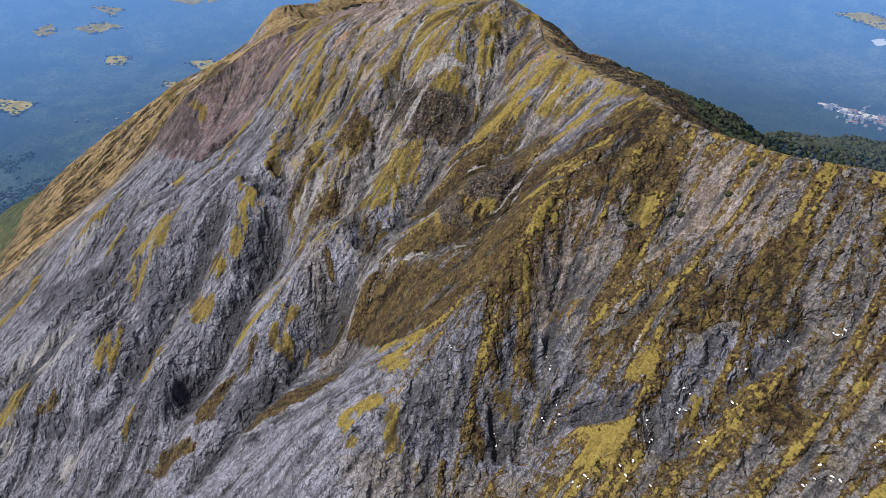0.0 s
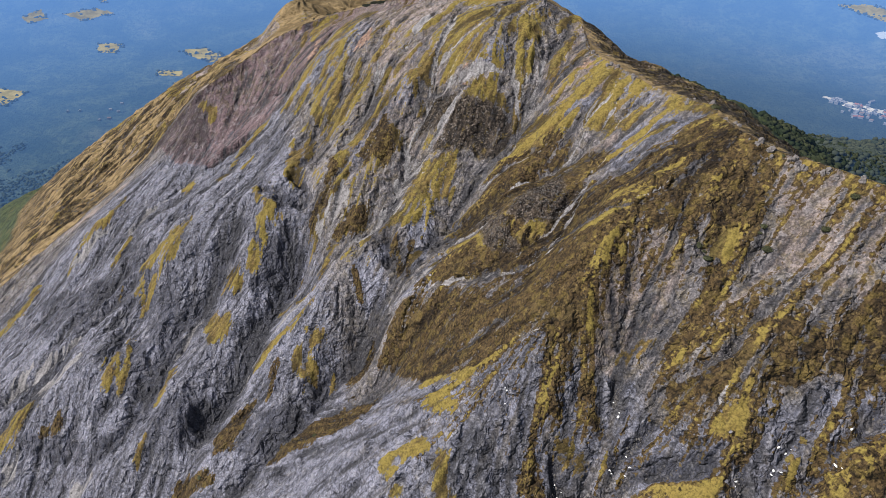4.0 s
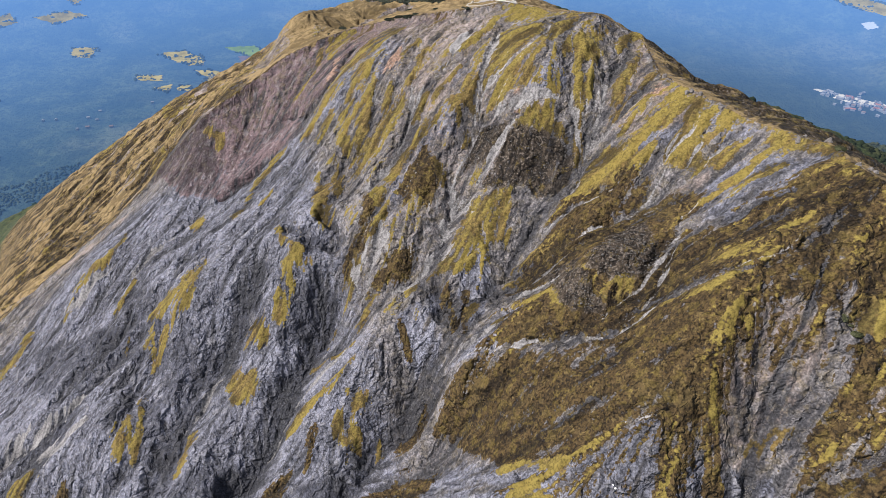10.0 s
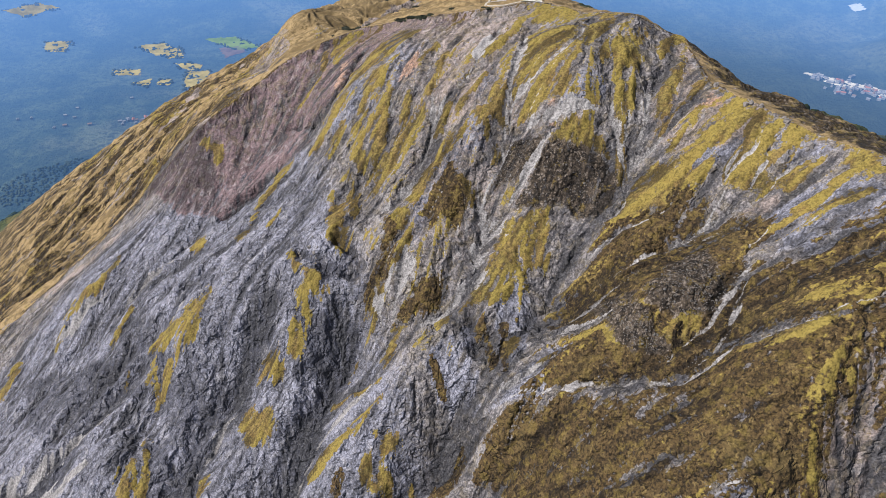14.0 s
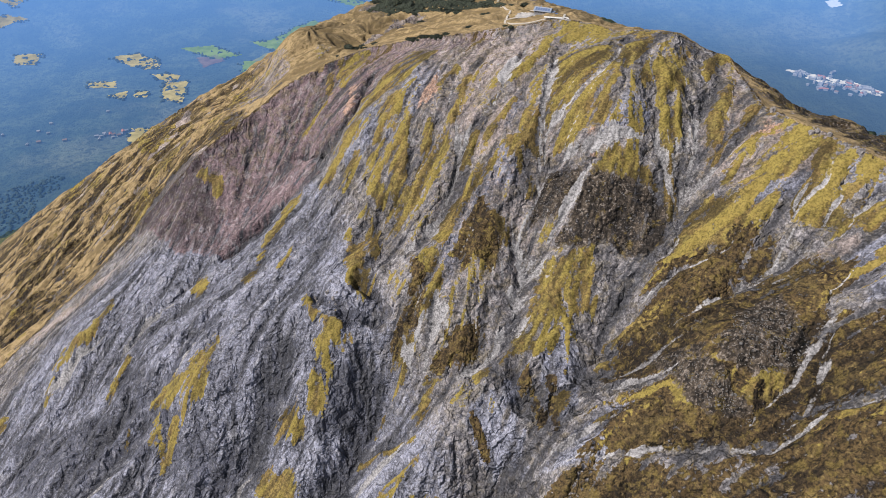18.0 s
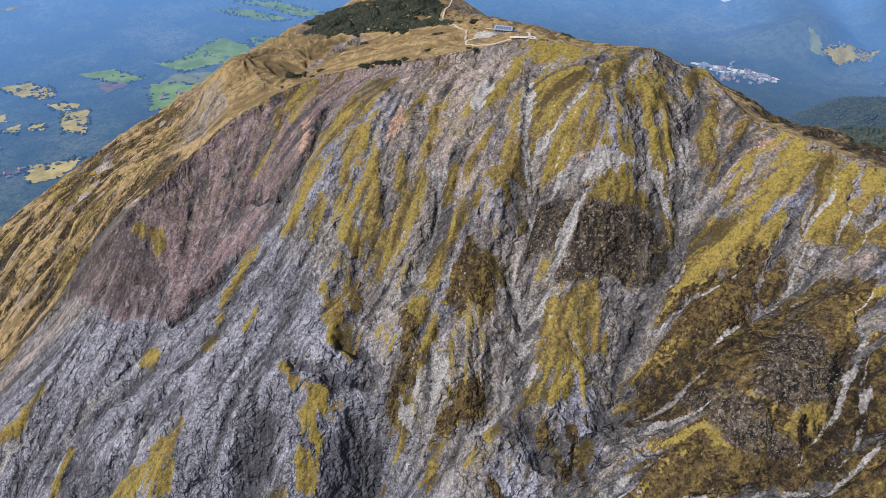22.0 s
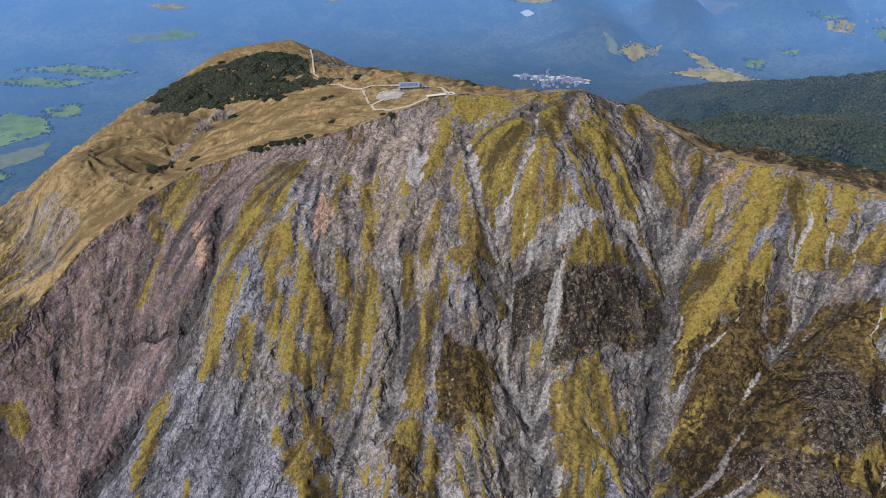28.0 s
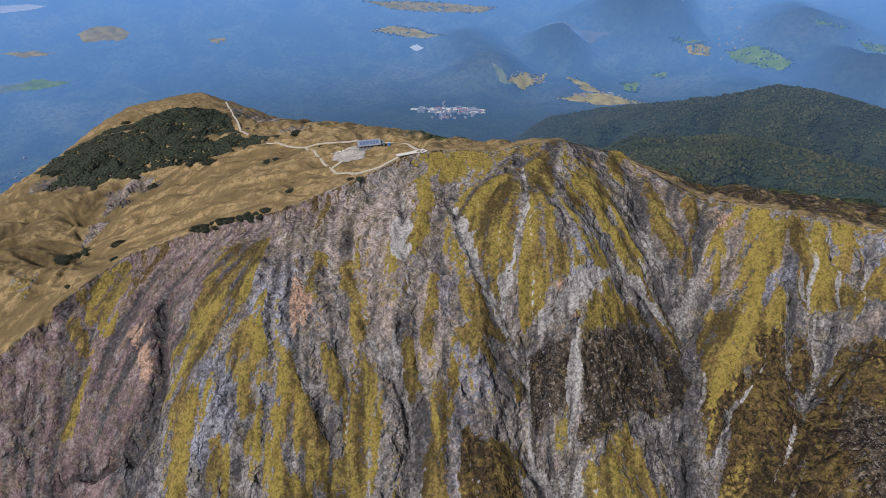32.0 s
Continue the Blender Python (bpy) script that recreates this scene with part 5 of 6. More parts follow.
field("tan", (734, 4280), (837, 4299), (948, 4262), (990, 4163), (913, 4118), (739, 4184))
field("tan", (2177, 3421), (2335, 3355), (2428, 3241), (2429, 2985), (2362, 3145), (2242, 3304))
field("tan", (1334, 3904), (1424, 3868), (1378, 3823), (1323, 3854))
field("meadow", (2249, 2467), (2276, 2399), (2231, 2297), (2189, 2341))
field("tan", (2236, 2339), (2399, 2335), (2591, 2325), (2462, 2260), (2272, 2249))
field("tan", (2614, 2214), (2640, 2098), (2587, 1963), (2623, 1702), (2430, 1869), (2343, 2076), (2523, 2000))
field("pasture", (3402, 1657), (3449, 1533), (3374, 1280), (3327, 1302), (3334, 1547))
field("tan", (3300, 1843), (3389, 1746), (3325, 1706), (3272, 1812))
field("pasture", (3249, 1933), (3391, 1769), (3306, 1848))
field("pasture", (2766, 1939), (2839, 1877), (2711, 1819), (2689, 1875))
field("pasture", (2942, 1866), (3033, 1813), (2959, 1789))
field("pasture", (239, 3941), (397, 3957), (543, 3866), (362, 3861))
field("tan", (2348, 3709), (2701, 3418), (2971, 3041), (2845, 3080), (2463, 3497))
field("pasture", (3704, 1073), (3811, 963), (3742, 937), (3689, 1032))
field("pasture", (3596, 1296), (3741, 1158), (3695, 1172), (3588, 1275))
field("tan", (344, 4255), (489, 4210), (572, 4137), (420, 4171))
field("pasture", (-765, 3167), (-662, 3175), (-551, 3342), (-454, 3437), (-329, 3296), (-319, 3115), (-467, 3094), (-616, 3021))
field("meadow", (-657, 3003), (-470, 2986), (-334, 3008), (-368, 2877), (-554, 2836), (-713, 2917))
field("pasture", (-761, 2917), (-615, 2891), (-476, 2781), (-575, 2657), (-717, 2619))
field("pasture", (-322, 3413), (-174, 3383), (-202, 3244), (-307, 3275))
field("pasture", (-393, 3836), (-152, 3809), (121, 3606), (-46, 3608), (-215, 3754))
field("pasture", (-528, 3771), (-324, 3741), (-79, 3577), (-237, 3600))
field("meadow", (150, 4002), (389, 3939), (311, 3893), (159, 3912))
field("pasture", (-1077, 3114), (-934, 3138), (-776, 2990), (-888, 2958))
field("plough", (-979, 2977), (-883, 3008), (-843, 2920), (-917, 2857))
field("tan", (-1059, 2709), (-953, 2711), (-935, 2473), (-1020, 2520))
field("tan", (-1235, 2985), (-1159, 3002), (-1123, 2868), (-1183, 2863))
field("tan", (-1150, 2617), (-1099, 2609), (-1082, 2536), (-1137, 2565))
field("tan", (-1073, 2277), (-982, 2285), (-908, 2290), (-947, 2168), (-1042, 2146))
field("tan", (-1377, 3033), (-1263, 3069), (-1119, 2908), (-1250, 2903))
field("tan", (-1133, 2807), (-1008, 2782), (-1015, 2707), (-1097, 2741))
field("tan", (-1385, 2723), (-1266, 2741), (-1256, 2669), (-1343, 2677))
field("tan", (-1261, 2579), (-1181, 2626), (-1174, 2543))
field("tan", (-1811, 3061), (-1700, 3079), (-1682, 2967), (-1775, 2963))
field("tan", (-2272, 3223), (-2209, 3325), (-2150, 3240), (-2213, 3184))
field("tan", (-2097, 3314), (-1971, 3415), (-1864, 3387), (-1989, 3271))
field("tan", (-2046, 2510), (-1855, 2459), (-1850, 2317), (-1958, 2373))
field("tan", (-2102, 3553), (-1918, 3588), (-1952, 3489))
field("tan", (-1712, 3745), (-1387, 3808), (-1569, 3718))
field("lake", (3031, 2695), (3069, 2557), (3086, 2235), (3062, 2288), (2841, 2360))
field("pond", (2232, 3114), (2291, 3106), (2268, 3021), (2225, 3035))
field("pond", (497, 4701), (630, 4662), (710, 4601), (606, 4596), (468, 4615))

field("lot", (1668, 2490), (1690, 2502), (1800, 2405), (1890, 2340), (1960, 2250), (1948, 2225), (1870, 2300), (1780, 2375))
field("lot", (1700, 2400), (1730, 2420), (1800, 2350), (1770, 2330))
field("lot", (1850, 2260), (1880, 2290), (1935, 2230), (1915, 2205))


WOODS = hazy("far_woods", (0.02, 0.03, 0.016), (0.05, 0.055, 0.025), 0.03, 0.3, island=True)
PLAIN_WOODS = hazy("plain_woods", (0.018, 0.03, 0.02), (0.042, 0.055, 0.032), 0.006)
rng = np.random.default_rng(4)


def wood(count, x0, x1, y0, y1, small, large, keep, seed):
    """Tree crowns at random over a stretch of the slopes."""
    x, y = rng.uniform(x0, x1, count), rng.uniform(y0, y1, count)
    h = ground_at(x, y)
    ok = keep(x, y, h)
    x, y, h = x[ok], y[ok], h[ok]
    size = rng.uniform(small, large, len(x)) * (0.8 + 0.4 * rng.random(len(x)))
    return np.stack([x, y, h - 0.2 * size], 1), size


crest_of = lambda x, y: nearest_on(CREST, np.stack([x, y], 1))[0]
outside = lambda x, y: ~inside_polygon(FACE_SIDE, np.stack([x, y], 1))
near_wood = wood(16000, 130, 520, 250, 800, 1.6, 3.0, lambda x, y, h: outside(x, y) & (crest_of(x, y) + 22 * layers(x, y, 40, 2, 71) > 62) & (h < 735), 1)
# Crests paler and browner, dales darker: slope shading put into the tree colour.
CREST_WOODS_LIT = hazy("crest_woods_lit", (0.038, 0.047, 0.028), (0.062, 0.068, 0.04), 0.012, 1.0, island=True)
DALE_WOODS_SHADED = hazy("dale_woods_shaded", (0.024, 0.034, 0.022), (0.045, 0.055, 0.032), 0.012, 1.0, island=True)
rise_of = lambda x, y: valleys.at(x, y) + 0.25 * layers(x, y, 60, 2, 75)
ridge_wood = wood(66000, 420, 1750, -60, 1700, 2.4, 4.2, lambda x, y, h: (h > -40) & (crest_of(x, y) > 230) & (rise_of(x, y) > 0.1), 2)
dale_wood = wood(66000, 420, 1750, -60, 1700, 2.4, 4.2, lambda x, y, h: (h > -40) & (crest_of(x, y) > 230) & (rise_of(x, y) <= 0.1), 2)
west_wood = wood(22000, -2000, -600, 1000, 2600, 3.0, 5.5, lambda x, y, h: layers(x, y, 160, 3, 79) > -0.1 + 1.6 * step(y + 350 * layers(x, y, 420, 3, 81), 1700, 2500), 4)
for (places, sizes), look_of in ((near_wood, WOODS), (ridge_wood, CREST_WOODS_LIT), (dale_wood, DALE_WOODS_SHADED), (west_wood, PLAIN_WOODS)):
    tagged(scatter_lumps("wood", places, sizes, look_of, 0.85, 0.28, int(sizes[0] * 100)), "dense dark green autumn wood covering the lower slopes", "wood", kind="stuff")

hedge_x, hedge_y = [], []
for outline in HEDGES:
    ring = np.array(list(outline) + [outline[0]], float)
    middle = ring[:-1].mean(0)
    inner_way = np.array([middle + 0.5 * (ring[0] - middle), middle, middle + 0.6 * (ring[2] - middle)])
    for way in (ring, inner_way):
        run_of = np.append(0, np.cumsum(np.hypot(*np.diff(way, axis=0).T)))
        u = rng.uniform(0, run_of[-1], int(run_of[-1] / 9))
        u = u[layers(u, u * 0 + run_of[-1], 60, 2, 87) > -0.15]
        hedge_x.append(np.interp(u, run_of, way[:, 0]) + rng.normal(0, 7, len(u)))
        hedge_y.append(np.interp(u, run_of, way[:, 1]) + rng.normal(0, 7, len(u)))
hx, hy = np.concatenate(hedge_x), np.concatenate(hedge_y)
tagged(scatter_lumps("hedgerows", np.stack([hx, hy, ground_at(hx, hy)], 1), rng.uniform(4, 8, len(hx)), PLAIN_WOODS, 0.85, 0.3, 14), "dark tree rows and hedges edging the lowland fields", "hedgerow", kind="stuff")

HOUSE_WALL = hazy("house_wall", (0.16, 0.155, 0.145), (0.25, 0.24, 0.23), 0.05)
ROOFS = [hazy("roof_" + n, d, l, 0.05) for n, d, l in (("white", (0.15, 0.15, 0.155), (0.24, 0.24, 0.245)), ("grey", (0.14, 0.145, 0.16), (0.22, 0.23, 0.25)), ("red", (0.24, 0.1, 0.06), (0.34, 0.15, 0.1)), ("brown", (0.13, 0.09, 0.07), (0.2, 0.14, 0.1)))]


def gable_house(wide, deep, tall, roof, label):
    """A house with walls, a pitched roof that overhangs, windows and a door."""
    base = tagged(new("house"), label, "house", group="houses of the lowland")
    bm = bmesh.new()
    box(bm, wide, deep, tall + 3, (0, 0, -3))
    for s in (-1, 1):
        a = [bm.verts.new((s * wide / 2, -deep / 2, tall)), bm.verts.new((s * wide / 2, deep / 2, tall)), bm.verts.new((s * wide / 2, 0, tall + deep * 0.3))]
        bm.faces.new(a)
    part("wall", bm, HOUSE_WALL, base)
    bm = bmesh.new()
    for s in (-1, 1):
        lo, hi = deep / 2 + 0.6, deep * 0.3
        v = [bm.verts.new(p) for p in ((-wide / 2 - 0.6, s * lo, tall - 0.3), (wide / 2 + 0.6, s * lo, tall - 0.3), (wide / 2 + 0.6, 0, tall + hi + 0.1), (-wide / 2 - 0.6, 0, tall + hi + 0.1))]
        f = bm.faces.new(v)
        bmesh.ops.extrude_face_region(bm, geom=[f])
        bmesh.ops.translate(bm, verts=v, vec=(0, 0, 0.35))
    part("roof", bm, roof, base)
    return base


HOUSES = [gable_house(11, 8, 4, ROOFS[0], "small white-roofed house among dark trees"), gable_house(14, 9, 5, ROOFS[1], "grey-roofed village house with pale walls"),
          gable_house(19, 10, 6, ROOFS[2], "large house with a brick-red pitched roof"), gable_house(28, 12, 7, ROOFS[0], "big white hotel block of the village"), gable_house(14, 10, 5, ROOFS[3], "small brown-roofed wooden house")]


def hamlet(count, cx, cy, wide, deep, turn, kinds, seed):
    r = random.Random(seed)
    for _ in range(count):
        u, v = r.uniform(-wide, wide), r.uniform(-deep, deep)
        x, y = cx + u * math.cos(turn) - v * math.sin(turn), cy + u * math.sin(turn) + v * math.cos(turn)
        copy_thing(HOUSES[r.choice(kinds)], pose(x, y, on_ground(x, y, 2.0), rz=math.degrees(turn) + r.choice((0, 90)) + r.uniform(-12, 12)))


hamlet(46, 1815, 2345, 170, 26, -0.75, (0, 0, 1, 3, 3, 4, 1, 2), 1)
hamlet(34, 1775, 2290, 110, 40, -0.75, (0, 1, 1, 0, 4, 1, 2), 2)
hamlet(7, 1900, 2310, 60, 40, -0.6, (0, 1), 3)
hamlet(9, 3519, 1690, 120, 70, 0.6, (0, 0, 3, 1), 4)
hamlet(10, 2534, 1960, 130, 25, -0.7, (0, 1, 3, 2), 5)
hamlet(9, 2420, 2300, 90, 25, -0.6, (0, 1, 4), 6)
hamlet(12, -1090, 2250, 110, 40, 0.4, (0, 1, 2, 4), 7)
hamlet(6, -640, 2757, 55, 28, 0.3, (2, 2, 3), 8)
hamlet(10, -1350, 2300, 220, 120, 0.2, (0, 4), 9)
hamlet(8, 52, 3077, 200, 120, 0.2, (0, 1), 10)
hamlet(10, 3700, 2000, 500, 300, 0.2, (0, 0, 3), 11)
for k, h in enumerate(HOUSES):
    x, y = ((1760, 2380), (1820, 2400), (1700, 2290), (1860, 2440), (-1120, 2230))[k]
    h.matrix_basis = pose(x, y, on_ground(x, y, 2.0), rz=-35 + 20 * k)


# ---- the summit: hut, boardwalks, deck, thickets and stones ----
WOOD = plain("weathered_boards", (0.4, 0.36, 0.31), 0.85, spots=0.2, scale=1.5)
HUT_WALL = plain("grey_boarding", (0.2, 0.2, 0.21), 0.8, spots=0.2, scale=1.0)
HUT_ROOF = plain("grey_roof_sheet", (0.24, 0.27, 0.33), 0.45, metal=0.3, spots=0.12, scale=0.8)
PANEL = plain("solar_panel", (0.1, 0.14, 0.24), 0.25, spots=0.1, scale=0.6)
WINDOW = plain("dark_window", (0.05, 0.055, 0.06), 0.15, spots=0.1)
BLUE = plain("blue_tank", (0.05, 0.14, 0.4), 0.5, spots=0.1)
STONE = plain("pale_stone", (0.55, 0.53, 0.5), 0.9, spots=0.3, scale=1.2)
GRAVEL = plain("grey_gravel", (0.27, 0.255, 0.245), 0.95, spots=0.35, scale=0.7)
WHITE = plain("bleached_white_rock", (0.8, 0.8, 0.78), 0.8, spots=0.12, scale=0.9)
BOULDER = plain("grey_boulder", (0.095, 0.088, 0.084), 0.9, spots=0.45, scale=0.35)


def pine_material():
    m, tree, surface = material("dwarf_pine_needles")
    where = node(tree, "NewGeometry")
    n = grain(tree, where.outputs["Position"], 0.9, 6, 0.7)
    colour = mix(tree, ramp(tree, n, 0.36, 0.66), (0.004, 0.008, 0.004), (0.026, 0.036, 0.013))
    colour = mix(tree, math_node(tree, "MULTIPLY", where.outputs["Random Per Island"], 0.6), colour, (0.009, 0.014, 0.007))
    tree.links.new(colour, surface.inputs["Base Color"])
    surface.inputs["Roughness"].default_value = 0.85
    bump = node(tree, "Bump", ("Strength", 1.0), ("Distance", 0.6), ("Height", n))
    tree.links.new(bump.outputs[0], surface.inputs["Normal"])
    return m


PINE = pine_material()


def summit_hut():
    """A long low hut with a pitched roof, solar panels, windows, a porch and a tank."""
    hut = tagged(new("hut"), "grey boarded summit hut with solar panels on its roof", "hut")
    wide, deep, tall, rise = 13.0, 6.5, 2.9, 2.0
    bm = bmesh.new()
    box(bm, wide, deep, tall + 2.5, (0, 0, -2.5), bevel=0.06)
    for s in (-1, 1):
        bm.faces.new([bm.verts.new(p) for p in ((s * (wide / 2 - 0.01), -deep / 2, tall - 0.02), (s * (wide / 2 - 0.01), deep / 2, tall - 0.02), (s * (wide / 2 - 0.01), 0, tall + rise - 0.05))])
    part("wall", bm, HUT_WALL, hut)
    for s in (-1, 1):
        bm = bmesh.new()
        n = Vector((0, s * rise, deep / 2)).normalized() * 0.18
        lo = (s * (deep / 2 + 0.6), tall - 0.37)
        v = [Vector(p) for p in ((-wide / 2 - 0.5, lo[0], lo[1]), (wide / 2 + 0.5, lo[0], lo[1]), (wide / 2 + 0.5, 0, tall + rise), (-wide / 2 - 0.5, 0, tall + rise))]
        a, b = [bm.verts.new(p) for p in v], [bm.verts.new(p + n) for p in v]
        bm.faces.new(a), bm.faces.new(b)
        for k in range(4):
            bm.faces.new([a[k], a[(k + 1) % 4], b[(k + 1) % 4], b[k]])
        bmesh.ops.recalc_face_normals(bm, faces=bm.faces)
        slope = part("roof", bm, HUT_ROOF, hut)
        if s < 0:
            lean = math.degrees(math.atan2(rise + 0.37, deep / 2 + 0.6))
            for k in range(6):
                bm = bmesh.new()
                box(bm, 1.7, 2.5, 0.06, bevel=0.01)
                p = part("solar_panel", bm, PANEL, slope, "dark blue solar panel")
                p.matrix_basis = pose(-4.9 + 1.96 * k, -2.0, tall + rise * 0.42 + 0.22, rx=lean)
    for k in range(5):
        bm = bmesh.new()
        box(bm, 1.1, 0.12, 0.9, (-5.0 + 2.2 * k, -deep / 2 - 0.03, 1.3), bevel=0.02)
        part("window", bm, WINDOW, hut, "dark hut window")
    bm = bmesh.new()
    box(bm, 1.0, 0.12, 2.0, (5.6, -deep / 2 - 0.03, 0.1), bevel=0.02)
    part("door", bm, WINDOW, hut, "dark wooden door")
    bm = bmesh.new()
    box(bm, 3.0, 4.4, 4.4, (wide / 2 + 1.4, 0.3, -2.0), bevel=0.05)
    porch = part("porch", bm, HUT_WALL, hut)
    bm = bmesh.new()
    box(bm, 3.4, 4.9, 0.16, (wide / 2 + 1.4, 0.3, 2.42), bevel=0.03)
    part("porch_roof", bm, HUT_ROOF, porch)
    bm = bmesh.new()
    box(bm, 0.6, 0.6, 1.1, (-2.0, 0.9, tall + rise - 0.4), bevel=0.04)
    part("chimney", bm, HUT_ROOF, hut)
    return hut


hut = summit_hut()
hut.matrix_basis = pose(-8, 649, on_ground(-8, 649, 0.4), rz=-30)
bm = bmesh.new()
bmesh.ops.create_cone(bm, cap_ends=True, segments=20, radius1=0.9, radius2=0.9, depth=1.8)
tank = part("water_tank", bm, BLUE, None, smooth=False)
tagged(tank, "blue cylindrical water tank beside the grey hut", "tank")
tank.matrix_basis = pose(0.2, 639.6, on_ground(0.2, 639.6, 0.8))


def walkway(name, label, way, wide, up=0.35, plank=2.6):
    """A raised boardwalk of short plank decks on posts, along a way."""
    thing = tagged(new(name), label, "boardwalk")
    w = np.array(way, float)
    run = np.append(0, np.cumsum(np.hypot(*np.diff(w, axis=0).T)))
    count = int(run[-1] / plank)
    at = np.linspace(0, run[-1], count + 1)
    xs, ys = np.interp(at, run, w[:, 0]), np.interp(at, run, w[:, 1])
    zs = ground_at(xs, ys)
    zs = np.convolve(np.pad(zs, 2, "edge"), np.ones(5) / 5, "valid") + up + 0.25
    for k in range(count):
        a, b = Vector((xs[k], ys[k], zs[k])), Vector((xs[k + 1], ys[k + 1], zs[k + 1]))
        bm = bmesh.new()
        box(bm, wide, (b - a).length * 0.97, 0.75, (0, 0, -0.65), bevel=0.04)
        d = part("deck_panel", bm, WOOD, thing)
        d.matrix_basis = Matrix.Translation((a + b) / 2) @ (b - a).to_track_quat("Y", "Z").to_matrix().to_4x4()
    return thing


walkway("boardwalk", "pale wooden boardwalk looping round the summit hut", [(-14, 712), (-26, 683), (-35, 658), (-41, 637), (-39, 622), (-28, 615), (-18, 613), (-4, 609), (1, 622), (7, 645), (8, 663), (2, 680), (-6, 696), (-13, 710), (-20, 732), (-19, 757)], 1.5)
walkway("boardwalk", "pale wooden stairway climbing through dark dwarf pines", [(39, 942), (26, 906), (3, 847), (-8, 819), (-14, 795)], 1.6)
walkway("boardwalk", "short wooden link between boardwalk and hut yard", [(-38, 645), (-28, 648)], 1.7)


def viewing_deck():
    deck = tagged(new("viewing_deck"), "whitish timber viewing deck at the cliff edge", "deck")
    z = on_ground(-11, 610, 0.9)
    for k in range(13):
        bm = bmesh.new()
        box(bm, 1.05, 3.0, 0.14, (-6.6 + 1.1 * k, 0, 0), bevel=0.02)
        part("plank", bm, STONE, deck)
    for k in range(5):
        for s in (-1, 1):
            bm = bmesh.new()
            box(bm, 0.18, 0.18, 3.0, (-6 + 3.0 * k, 1.35 * s, -3.0))
            part("post", bm, WOOD, deck)
    for k, (x, y) in enumerate(((7.6, 1.2), (8.4, -0.6), (6.4, -1.8))):
        bm = bmesh.new()
        box(bm, 2.2, 0.5, 0.1, (x, y, 0.55), turn=0.4 * k, bevel=0.02)
        for s in (-0.8, 0.8):
            box(bm, 0.12, 0.45, 0.45, (x + s, y, 0.12))
        part("bench", bm, STONE, deck, "pale timber bench")
    bm = bmesh.new()
    box(bm, 5.0, 4.6, 0.16, (8.2, 0, -0.08), turn=0.3, bevel=0.03)
    part("platform", bm, STONE, deck)
    deck.matrix_basis = pose(-11, 609.5, z, rz=-20)


viewing_deck()
verts, faces = drape([(-30, 655), (-17, 672), (-6, 664), (-12, 645), (-23, 635), (-31, 645)], 0.8, 0.3, 2.5)
tagged(sheet("yard", verts, faces, GRAVEL), "trodden grey gravel yard beside the summit hut", "yard", kind="structure")
rng = np.random.default_rng(9)
for k in range(16):
    x, y = -19 + rng.uniform(-5, 5), 664 + rng.uniform(-4, 4)
    bm = bmesh.new()
    box(bm, rng.uniform(1.2, 2.0), rng.uniform(0.8, 1.2), 0.3, bevel=0.06)
    slab = part("stone_slab", bm, STONE)
    slab.matrix_basis = pose(x, y, on_ground(x, y, 0.3), rz=rng.uniform(0, 180))
    tagged(slab, "flat pale stone slab lying in the hut yard", "slab", group="slabs of the yard")

THICKET = [(-150, 905), (-87, 924), (-64, 918), (-39, 918), (-16, 917), (15, 915), (10, 873), (-11, 809), (-13, 771), (2, 746), (-12, 739), (-19, 770), (-44, 788), (-71, 802), (-93, 814), (-125, 833), (-150, 855), (-127, 865), (-140, 885)]
rng = np.random.default_rng(12)
tx, ty = rng.uniform(-150, 45, 30000), rng.uniform(735, 960, 30000)
bent = np.stack([tx + 9 * layers(tx, ty, 30, 3, 81), ty + 9 * layers(tx, ty, 30, 3, 82)], 1)
keep = inside_polygon(THICKET, bent) & (layers(tx + 0.5 * ty, ty * 0.6, 26, 3, 83) < 0.5 - 0.5 * step(tx - 0.36 * (ty - 795), -8, 2)) & (nearest_on([(39, 942), (26, 906), (3, 847), (-8, 819), (-14, 795)], np.stack([tx, ty], 1))[0] > 4.5)
tx, ty = tx[keep], ty[keep]
size = rng.uniform(1.0, 1.9, len(tx))
tagged(scatter_lumps("dwarf_pine_thicket", np.stack([tx, ty, ground_at(tx, ty) - 0.3], 1), size, PINE, 0.55, 0.3, 5), "dense dark green dwarf pine thicket covering the summit hill", "thicket", kind="stuff")


def pine_mesh(seed):
    """A low spreading bush: an uneven mound set with many tufts of needles."""
    r = random.Random(seed)
    bm = bmesh.new()
    bmesh.ops.create_icosphere(bm, subdivisions=2, radius=0.92)
    for v in bm.verts:
        v.co *= 1 + 0.45 * noise.noise(v.co * 2.2 + Vector((seed * 5.0, 1, 2)))
        v.co.z = v.co.z * 0.5 + 0.15
    for _ in range(260):
        a, u = r.uniform(0, 6.283), r.uniform(-0.1, 1)
        s = math.sqrt(max(0, 1 - u * u)) * r.uniform(0.85, 1.12)
        p = Vector((s * math.cos(a), s * math.sin(a), 0.15 + 0.52 * u))
        d = Vector((r.uniform(-1, 1), r.uniform(-1, 1), r.uniform(0.2, 1.2))).normalized() * r.uniform(0.1, 0.22)
        e = d.orthogonal().normalized() * r.uniform(0.05, 0.1)
        bm.faces.new([bm.verts.new(p + e), bm.verts.new(p - e), bm.verts.new(p + d)])
    me = bpy.data.meshes.new("dwarf_pine")
    bm.to_mesh(me)
    bm.free()
    me.materials.append(PINE)
    return me


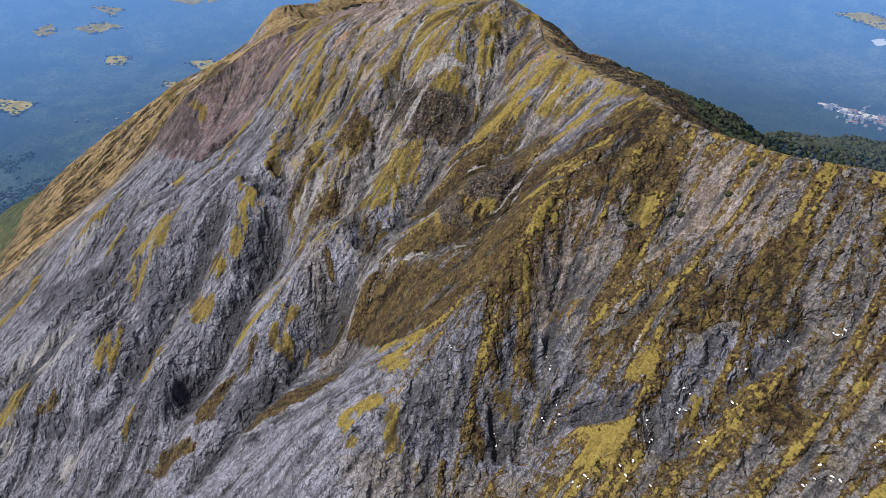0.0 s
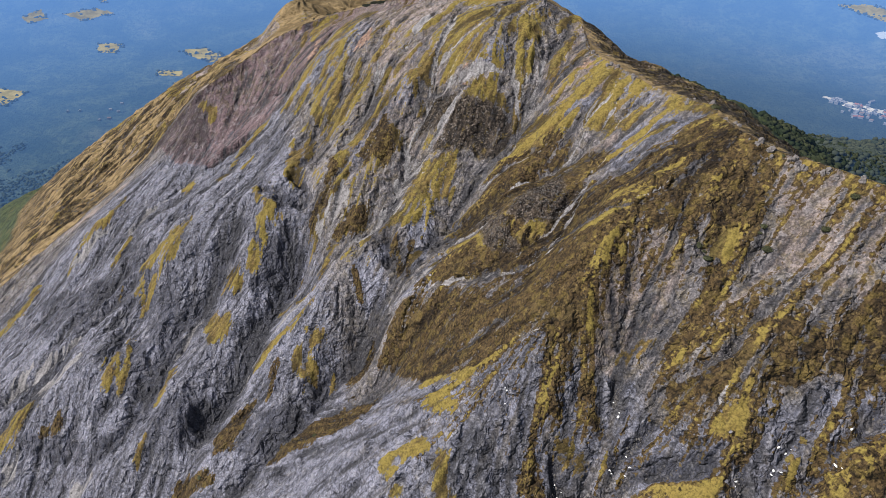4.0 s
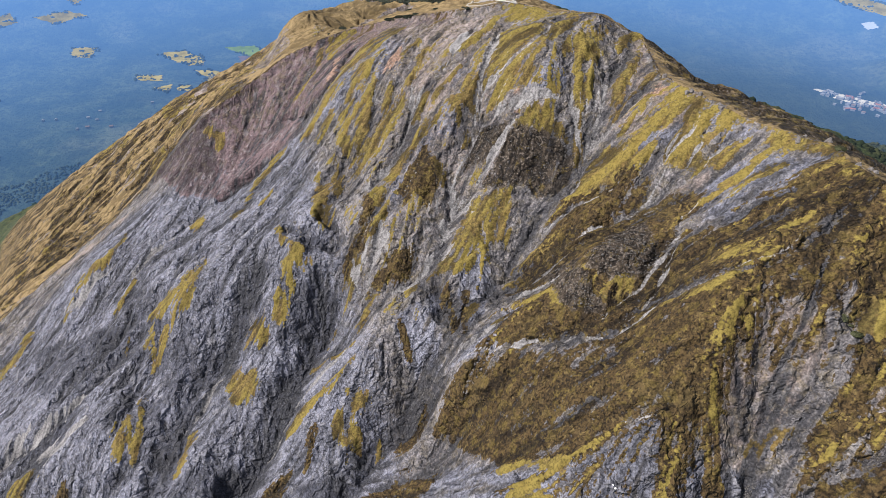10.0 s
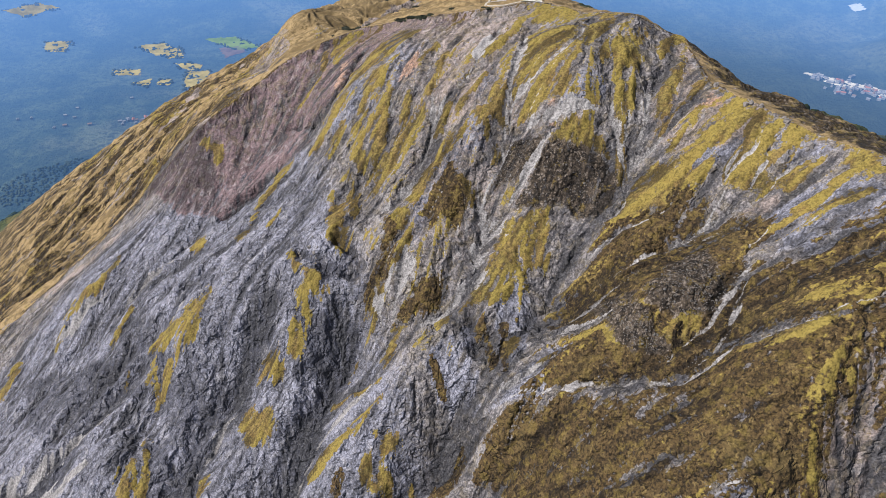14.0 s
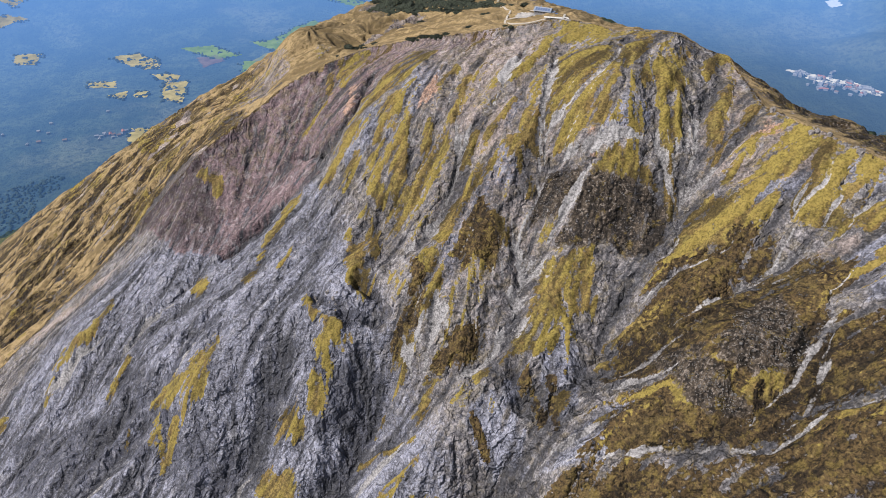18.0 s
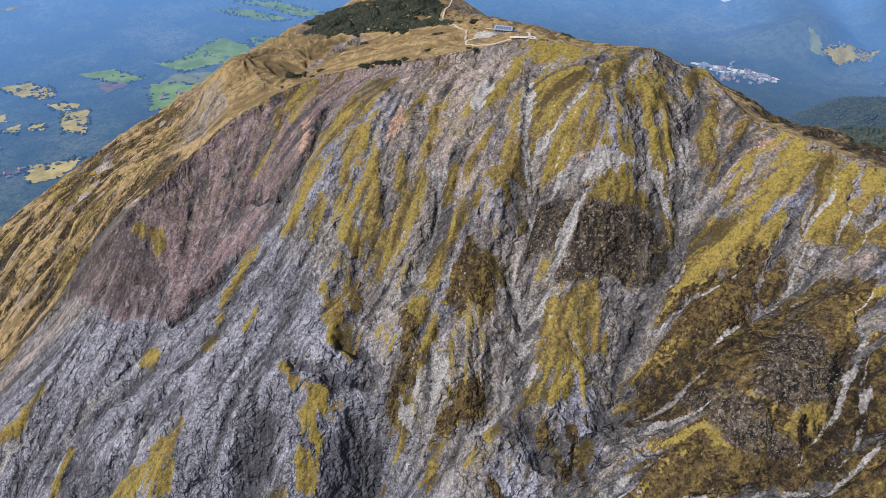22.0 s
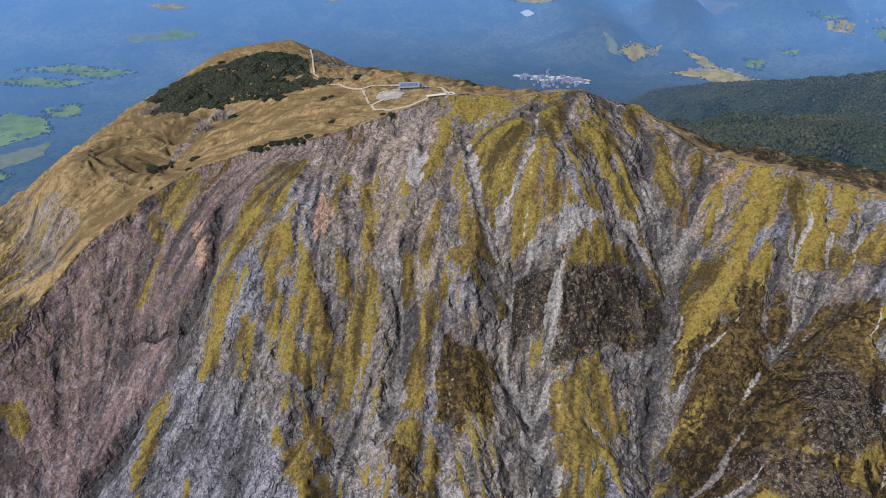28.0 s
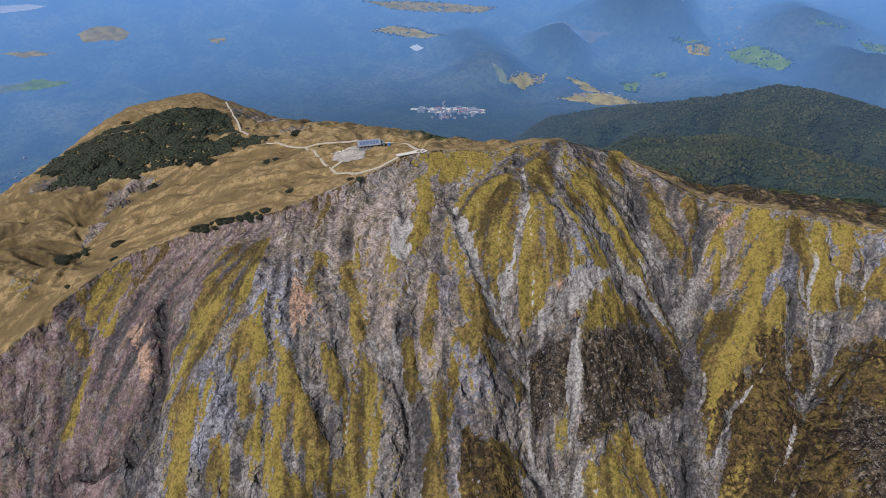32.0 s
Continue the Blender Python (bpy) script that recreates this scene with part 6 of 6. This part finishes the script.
PINES = [pine_mesh(k) for k in range(4)]
BUSHES = [(-136, 868, 4), (-90, 833, 5), (-63, 923, 3), (-93, 795, 4.2), (-57, 775, 5), (-63, 790, 5), (-167, 754, 5), (-160, 756, 5), (-154, 750, 3.5),
          (-140, 725, 4), (-44, 712, 3), (-40, 706, 2.6), (4, 754, 4), (-55, 792, 4), (-67, 645, 2.4), (-41, 616, 2.2), (-44, 620, 1.8), (-123, 823, 3.5), (-98, 813, 3),
          (-150, 702, 2), (-175, 705, 1.8), (-66, 801, 4), (-30, 770, 2.2), (-16, 690, 1.6)]
for k in range(26):
    u = k / 25
    BUSHES.append((-86 - 28 * u + 2.0 * math.sin(k * 2.1), 639 + 34 * u + 2.2 * math.cos(k * 1.7), 2.0 + 0.9 * math.sin(k * 1.3)))
for k, (x, y, s) in enumerate(BUSHES):
    b = new("dwarf_pine", PINES[k % 4])
    b.matrix_basis = pose(x, y, on_ground(x, y, -0.1), rz=77 * k) @ Matrix.Diagonal((s * 1.25, s * 0.9, s * 0.8, 1))
    tagged(b, "low dark green dwarf pine bush on tan grass", "bush", group="bushes of the summit")

# ---- loose stones ----
WHITE_STONES = [(123, 190), (126, 188), (121, 184), (123, 182), (106, 183), (108, 177), (98, 169), (94, 164), (92, 169), (70, 169), (72, 166), (76, 170), (104, 157),
                (128, 170), (143, 180), (149, 189), (168, 196), (167, 145), (164, 141), (160, 140), (170, 140), (172, 138), (32, 208), (33, 203), (66, 209), (67, 204),
                (58, 206), (62, 232), (63, 224), (6, 243), (5, 238), (186, 189), (183, 188), (186, 145), (184, 144)]
LUMPS = [lump_mesh("white_rock", WHITE, k, 2, 0.5, 0.35) for k in range(5)]
rng = np.random.default_rng(21)
for k, (x0, y0) in enumerate(WHITE_STONES):
    for j in range(2 if k % 3 else 1):
        x, y = x0 + 2.2 * j * rng.uniform(-1, 1), y0 + 2.2 * j * rng.uniform(-1, 1)
        s = rng.uniform(0.35, 0.75) * (1 if j == 0 else 0.6)
        w = new("white_rock", LUMPS[(k + j) % 5])
        w.matrix_basis = pose(x, y, on_ground(x, y, 0.1), rz=rng.uniform(0, 360)) @ Matrix.Diagonal((s * 1.5, s * 0.8, s, 1))
        tagged(w, "bleached white rock lying in the dark stream gully", "rock", group="white rocks of the gully")

rng = np.random.default_rng(33)
spots_x, spots_y = [], []
for kind, many in (("rubble", 400), ("scree", 30), ("stream", 100)):
    for half, _, way in BANDS[kind]:
        w = np.array(way, float)
        if half < 0:
            gx0, gy0 = rng.uniform(w[:, 0].min(), w[:, 0].max(), many), rng.uniform(w[:, 1].min(), w[:, 1].max(), many)
            ok = inside_polygon(list(way), np.stack([gx0, gy0], 1))
            spots_x.append(gx0[ok]), spots_y.append(gy0[ok])
            continue
        u = rng.uniform(0, len(w) - 1, many)
        bx, by = np.interp(u, range(len(w)), w[:, 0]), np.interp(u, range(len(w)), w[:, 1])
        a, r = rng.uniform(0, 6.28, many), half * np.sqrt(rng.uniform(0, 1, many))
        spots_x.append(bx + r * np.cos(a)), spots_y.append(by + r * np.sin(a))
sx, sy = np.concatenate(spots_x), np.concatenate(spots_y)
size = rng.uniform(0.15, 0.42, len(sx)) * (1 + 1.2 * (rng.random(len(sx)) > 0.95))
tagged(scatter_lumps("boulders", np.stack([sx, sy, ground_at(sx, sy) - 0.1], 1), size, BOULDER, 0.8, 0.35, 8), "grey boulders strewn over rubble and scree chutes", "boulders", kind="stuff")


# ---- crags along the crest, and shrubs on the spur below it ----
CRAG_ROCK = plain("crest_rock", (0.17, 0.155, 0.15), 0.95, spots=0.45, scale=0.5)
CRAGS = [lump_mesh("crag", CRAG_ROCK, k, 3, 0.75, 0.3) for k in range(5)]
rng = np.random.default_rng(31)
for k, (x0, y0) in enumerate([(134, 310), (139, 304), (145, 296), (149, 289), (155, 283), (159, 278), (167, 272), (109, 394), (119, 372), (133, 368), (131, 332),
                              (186, 255), (197, 245), (83, 475), (90, 445), (101, 425), (105, 405), (-195, 492), (-186, 487), (-182, 481)]):
    for j in range(3):
        x, y, s = x0 + rng.normal(0, 2.5) * j, y0 + rng.normal(0, 2.5) * j, rng.uniform(1.0, 2.1) / (1 + 0.3 * j)
        crag = new("crag", CRAGS[(k + j) % 5])
        crag.matrix_basis = pose(x, y, on_ground(x, y, -0.7 * s), rz=rng.uniform(0, 360)) @ Matrix.Diagonal((s, s * rng.uniform(0.6, 1.0), s * rng.uniform(1.0, 1.9), 1))
        tagged(crag, "rough grey crag breaking out of the ridge", "rock", group="crags of the ridge")
SHRUB_LEAF = plain("shrub_leaf", (0.045, 0.05, 0.018), 0.8, spots=0.6, scale=1.5)
SHRUBS = [me.copy() for me in PINES]
for me in SHRUBS:
    me.materials[0] = SHRUB_LEAF
for k, (x, y) in enumerate([(-125, 297), (103, 276), (105, 273), (106, 269), (131, 274), (129, 272), (132, 265), (182, 235), (179, 233), (151, 259), (-217, 298), (-224, 294),
                            (162, 265), (143, 299), (127, 351), (180, 253)]):
    s = 1.6 + 0.7 * math.sin(k * 2.3)
    b = new("shrub", SHRUBS[k % 4])
    b.matrix_basis = pose(x, y, on_ground(x, y, -0.2), rz=61 * k) @ Matrix.Diagonal((s * 1.3, s, s * 1.1, 1))
    tagged(b, "dark olive shrub clinging to the steep rock", "shrub", group="shrubs of the rock face")
